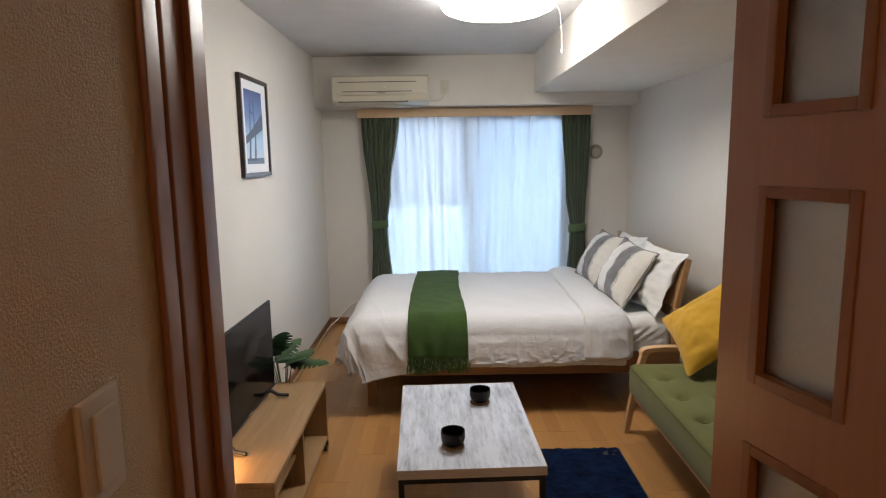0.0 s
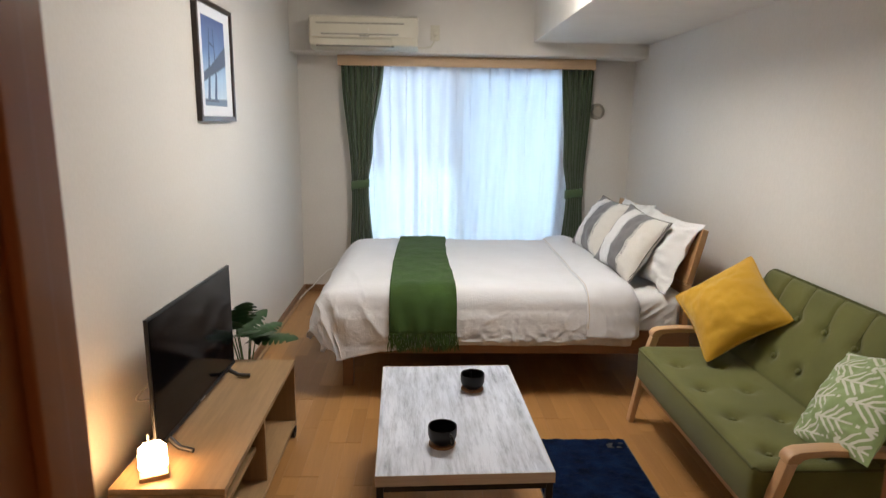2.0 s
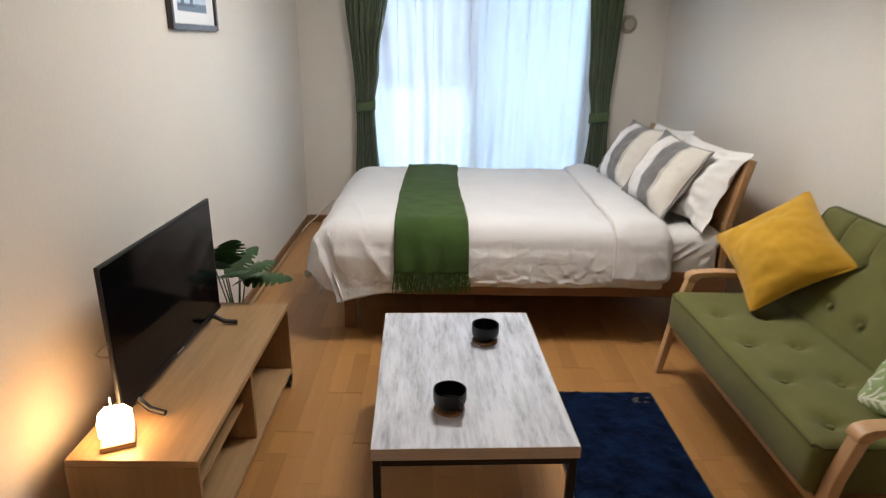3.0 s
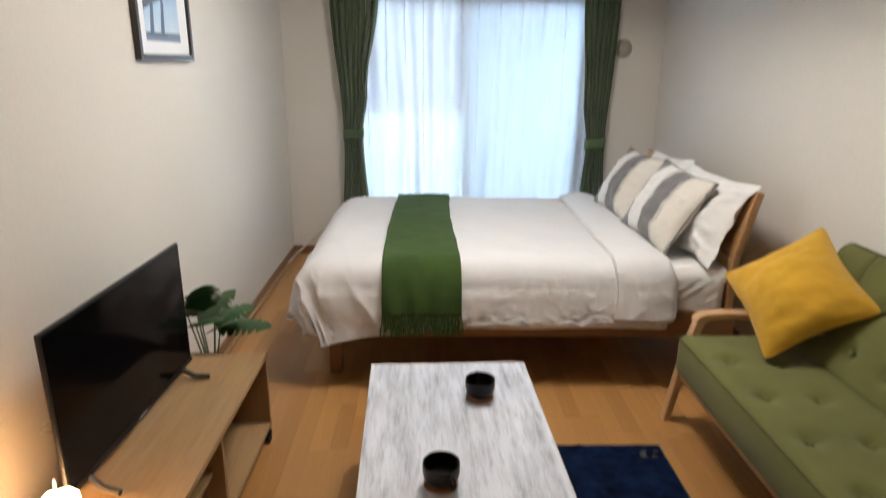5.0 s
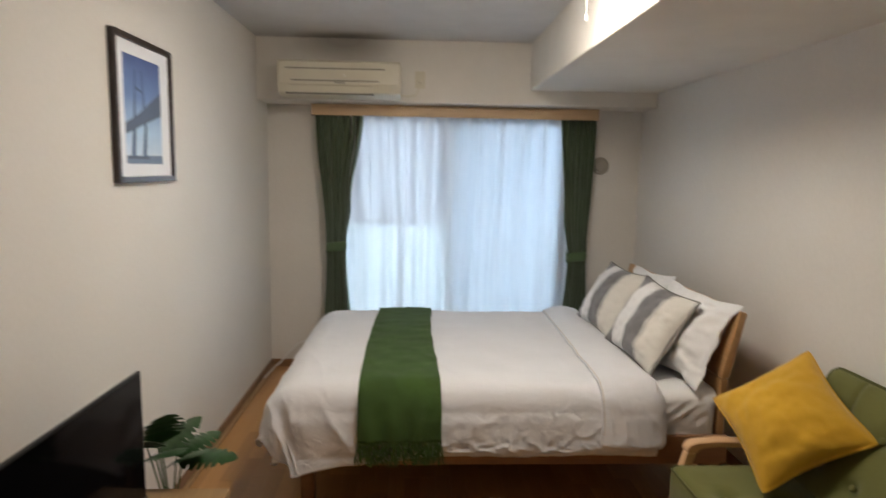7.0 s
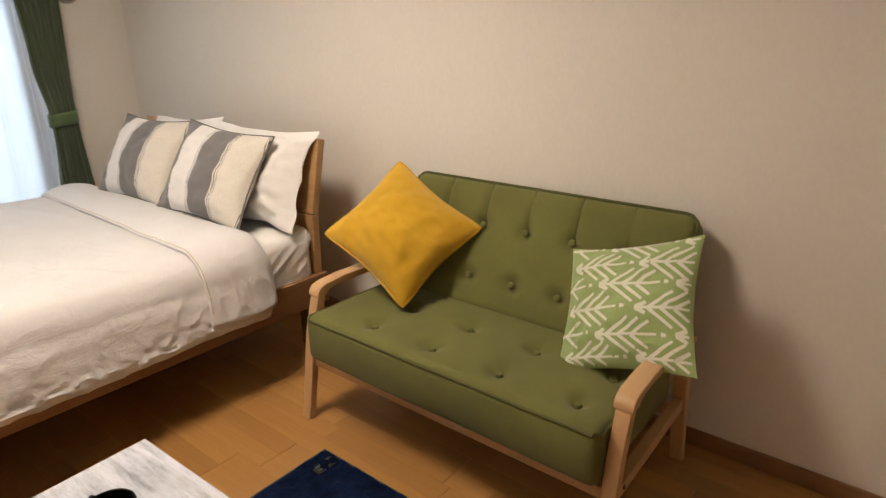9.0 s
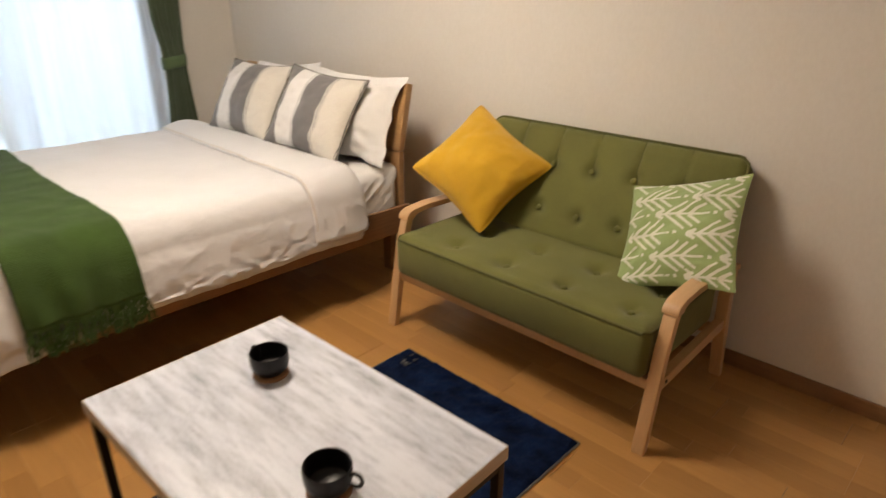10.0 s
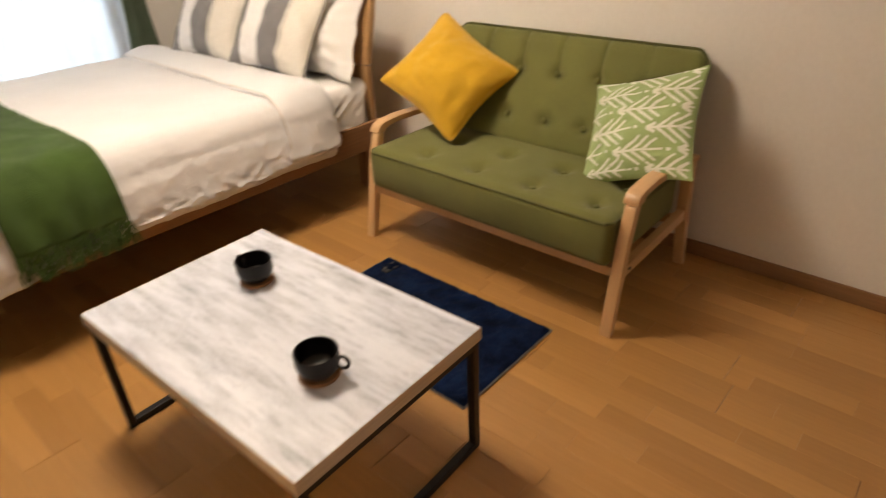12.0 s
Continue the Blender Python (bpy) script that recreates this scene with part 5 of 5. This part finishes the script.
def television():
    tv = thing("television", "slim black flat television on two feet, switched off", "television", at=(0.141, 2.848, 0), turn=-1.7)
    x, y0, y1, z0, z1 = -0.014, -0.376, 0.376, 0.417, 0.862
    part("rear_shell", boxed((x - 0.035, y0 + 0.10, z0 + 0.02), (x, y1 - 0.10, z0 + 0.26), 0.012), PLASTIC, tv)
    part("body", boxed((x, y0, z0), (x + 0.012, y1, z1), 0.003), PLASTIC, tv)
    part("screen", boxed((x + 0.012, y0 + 0.008, z0 + 0.016), (x + 0.0135, y1 - 0.008, z1 - 0.008)), SCREEN, tv, "glossy dark screen")
    part("lower_trim", boxed((x + 0.012, y0 + 0.002, z0), (x + 0.016, y1 - 0.002, z0 + 0.014), 0.002), STEEL, tv)
    part("badge", boxed((x + 0.016, -0.025, z0 + 0.004), (x + 0.0165, 0.025, z0 + 0.010)), ALU, tv)
    for y in (y0 + 0.085, y1 - 0.085):
        s = -1 if y < 0 else 1
        bm = fresh()
        tube(bm, [(x + 0.10, y + 0.02 * s, 0.386), (x + 0.05, y + 0.01 * s, 0.392), (x + 0.012, y, 0.42)], [0.008, 0.009, 0.010], 10)
        tube(bm, [(x - 0.07, y + 0.02 * s, 0.386), (x - 0.02, y + 0.01 * s, 0.392), (x + 0.012, y, 0.42)], [0.008, 0.009, 0.010], 10)
        part("foot", bm, PLASTIC, tv)
    cord = [(x - 0.05 - 0.02 * math.sin(math.pi * k / 12), -0.268 - 0.050 * math.sin(math.pi * k / 12), 0.60 - 0.055 * k / 12) for k in range(13)]
    cord = [(x - 0.03, -0.20, 0.605)] + cord + [(x - 0.035, -0.21, 0.55)]
    part("antenna_cord", tube(fresh(), cord, 0.0035, 8), VENT_GREY, tv)


television()


def cube_lamp():
    l = thing("table_lamp", "small glowing faceted lamp on a wooden base, lit", "table lamp", at=(0.140, 2.412, 0.376), turn=24)
    part("base", boxed((-0.043, -0.043, 0), (0.043, 0.043, 0.016), 0.003), OAK, l)
    bm = boxed((-0.042, -0.042, 0.018), (0.042, 0.042, 0.101), 0.019, 1)
    part("shade", bm, CUBE_GLOW, l, "glowing translucent faceted shade")
    part("plug_stub", boxed((-0.014, 0.05, 0.05), (-0.008, 0.056, 0.112), 0.002), WHITE_PLASTIC, l)


cube_lamp()


def monstera():
    base = Vector((0.11, 3.485, 0.0))
    pl = thing("potted_monstera", "small monstera plant in a dark pot on the floor", "plant", at=tuple(base))
    part("pot", lathe(fresh(), [(0.001, 0), (0.055, 0), (0.068, 0.10), (0.072, 0.125), (0.066, 0.125), (0.06, 0.10), (0.001, 0.10)], 32), POT, pl)
    part("soil", lathe(fresh(), [(0.062, 0.108), (0.03, 0.113), (0.001, 0.112)], 24), SOIL, pl)
    def leaf(size, seed):
        """A heart-shaped blade with deep notches, lying along +x from its stalk."""
        bm = fresh()
        n = 40
        rnd = random.Random(seed)
        notch = [0.30 + 0.11 * k + rnd.uniform(-0.02, 0.02) for k in range(5)]
        rim_pts = []
        for sgn in (1, -1):
            line = []
            for k in range(n + 1):
                t = k / n
                wdt = 0.46 * (math.sin(math.pi * min(1, t * 0.97 + 0.03)) ** 0.7) * (1.15 - 0.35 * t)
                cut = 1.0
                for q in notch:
                    cut = min(cut, 0.42 + 0.58 * min(1.0, abs(t - q) / 0.028))
                if t < 0.25:
                    cut = 1.0
                lx = t - 0.16 * (1 - t) * (wdt / 0.46) + 0.13 * wdt
                line.append((lx * size, sgn * wdt * cut * size))
            rim_pts.append(line)
        def z(x, y):
            return -0.28 * x * x / size - 0.35 * abs(y) * abs(y) / size + 0.02 * size * math.sin(x / size * 30) * abs(y) / size
        for line in rim_pts:
            mids = [bm.verts.new((k / n * size, 0, z(k / n * size, 0))) for k in range(n + 1)]
            half = [bm.verts.new((0.5 * (k / n * size + p[0]), p[1] * 0.5, z(p[0], p[1] * 0.5) + 0.004 * size)) for k, p in enumerate(line)]
            outr = [bm.verts.new((p[0], p[1], z(*p))) for p in line]
            for k in range(n):
                bm.faces.new((mids[k], mids[k + 1], half[k + 1], half[k]))
                bm.faces.new((half[k], half[k + 1], outr[k + 1], outr[k]))
        bmesh.ops.remove_doubles(bm, verts=bm.verts, dist=0.0004)
        return bm
    spec = [((0.07, -0.02, 0.44), (0.95, -0.05, 0.10), 0.20, 1), ((-0.02, -0.02, 0.50), (0.25, -0.30, 0.70), 0.19, 2), ((0.05, -0.03, 0.43), (0.60, -0.40, 0.45), 0.18, 3), ((0.02, 0.05, 0.42), (0.6, 0.6, 0.25), 0.18, 5), ((-0.04, -0.06, 0.50), (0.1, -0.6, 0.45), 0.18, 6), ((-0.02, 0.02, 0.44), (0.3, 0.3, 0.3), 0.18, 8), ((-0.03, -0.02, 0.45), (0.6, -0.5, 0.35), 0.18, 10)]
    for at, way, size, seed in spec:
        st = part("stem", tube(fresh(), [Vector((0.01 * math.cos(seed), 0.01 * math.sin(seed), 0.10)), Vector((at[0] * 0.35 + 0.01, at[1] * 0.35, 0.27)), Vector(at)], [0.0042, 0.0036, 0.0026], 8), STEM, pl)
        d = (Vector(way) + Vector((0, 0, 0.18))).normalized()
        side = Vector((0, 0, 1)).cross(d).normalized()
        up = d.cross(side)
        bm = leaf(size, seed)
        bmesh.ops.transform(bm, matrix=Matrix.Translation(at) @ Matrix((d, side, up)).transposed().to_4x4(), verts=bm.verts)
        part("leaf", bm, LEAF, st, "dark green notched monstera leaf")


monstera()


# ---- floor strips ----
def strip_floor():
    """Two-strip oak boards along the room; the strips of the open floor are pieces of their own."""
    floor = bpy.data.objects["floor"]
    rnd = random.Random(21)
    w, gap, cache = 0.0757, 0.0003, {}
    def strip_mesh(length):
        key = round(length, 2)
        if key not in cache:
            bm = boxed((-w / 2 + gap / 2, gap / 2, -0.006), (w / 2 - gap / 2, length - gap / 2, 0.0), 0.0006, 1)
            cache[key] = mesh_of("strip", bm, PLANK, False)
        return cache[key]
    near, verts, faces = 0, [], []
    n = int((XR - XL) / w) + 1
    for i in range(n):
        x = XL + w * (i + 0.5)
        xa, xb = x - w / 2 + gap / 2, min(x + w / 2 - gap / 2, XR)
        pair = i // 2
        prnd = random.Random(pair * 7 + 3)
        ends = []
        yy = HY0 + prnd.uniform(-0.9, 0.0)
        while yy < YB:
            ends.append(yy)
            yy += 0.91
        y = HY0 - rnd.uniform(0, 0.4)
        while y < YB:
            ln = round(rnd.choice((0.28, 0.34, 0.42, 0.5, 0.58)), 2)
            stop = y + ln
            for e in ends:
                if y + 0.06 < e < stop + 0.06:
                    stop = e
                    break
            a, b = max(y, HY0 if HX0 < xb and xa < HX1 else YF - 0.12), min(stop, YB)
            board_end = any(abs(stop - e) < 1e-6 for e in ends)
            if b - a > 0.02:
                if a < 3.85 and b > YF + 0.35 and xb < XR - 0.004 and near < 298:
                    ob = new("strip", strip_mesh(max(0.04, (b - a) - (0.0014 if board_end else 0))))
                    ob.matrix_basis = pose(x, a, 0)
                    ob.parent = floor
                    near += 1
                else:
                    k = len(verts)
                    c = b - (0.0014 if board_end else gap)
                    verts += [(xa, a, 0), (xb, a, 0), (xb, c, 0), (xa, c, 0), (xa, a, -0.006), (xb, a, -0.006), (xb, c, -0.006), (xa, c, -0.006)]
                    faces += [(k, k + 1, k + 2, k + 3), (k, k + 4, k + 5, k + 1), (k + 1, k + 5, k + 6, k + 2), (k + 2, k + 6, k + 7, k + 3), (k + 3, k + 7, k + 4, k)]
            y = stop
    me = bpy.data.meshes.new("far_strips")
    me.from_pydata(verts, [], faces)
    me.materials.append(PLANK)
    ob = new("far_strips", me)
    ob.parent = floor
    tagged(ob, "oak floor strips under furniture and in the hall", kind="stuff")


strip_floor()
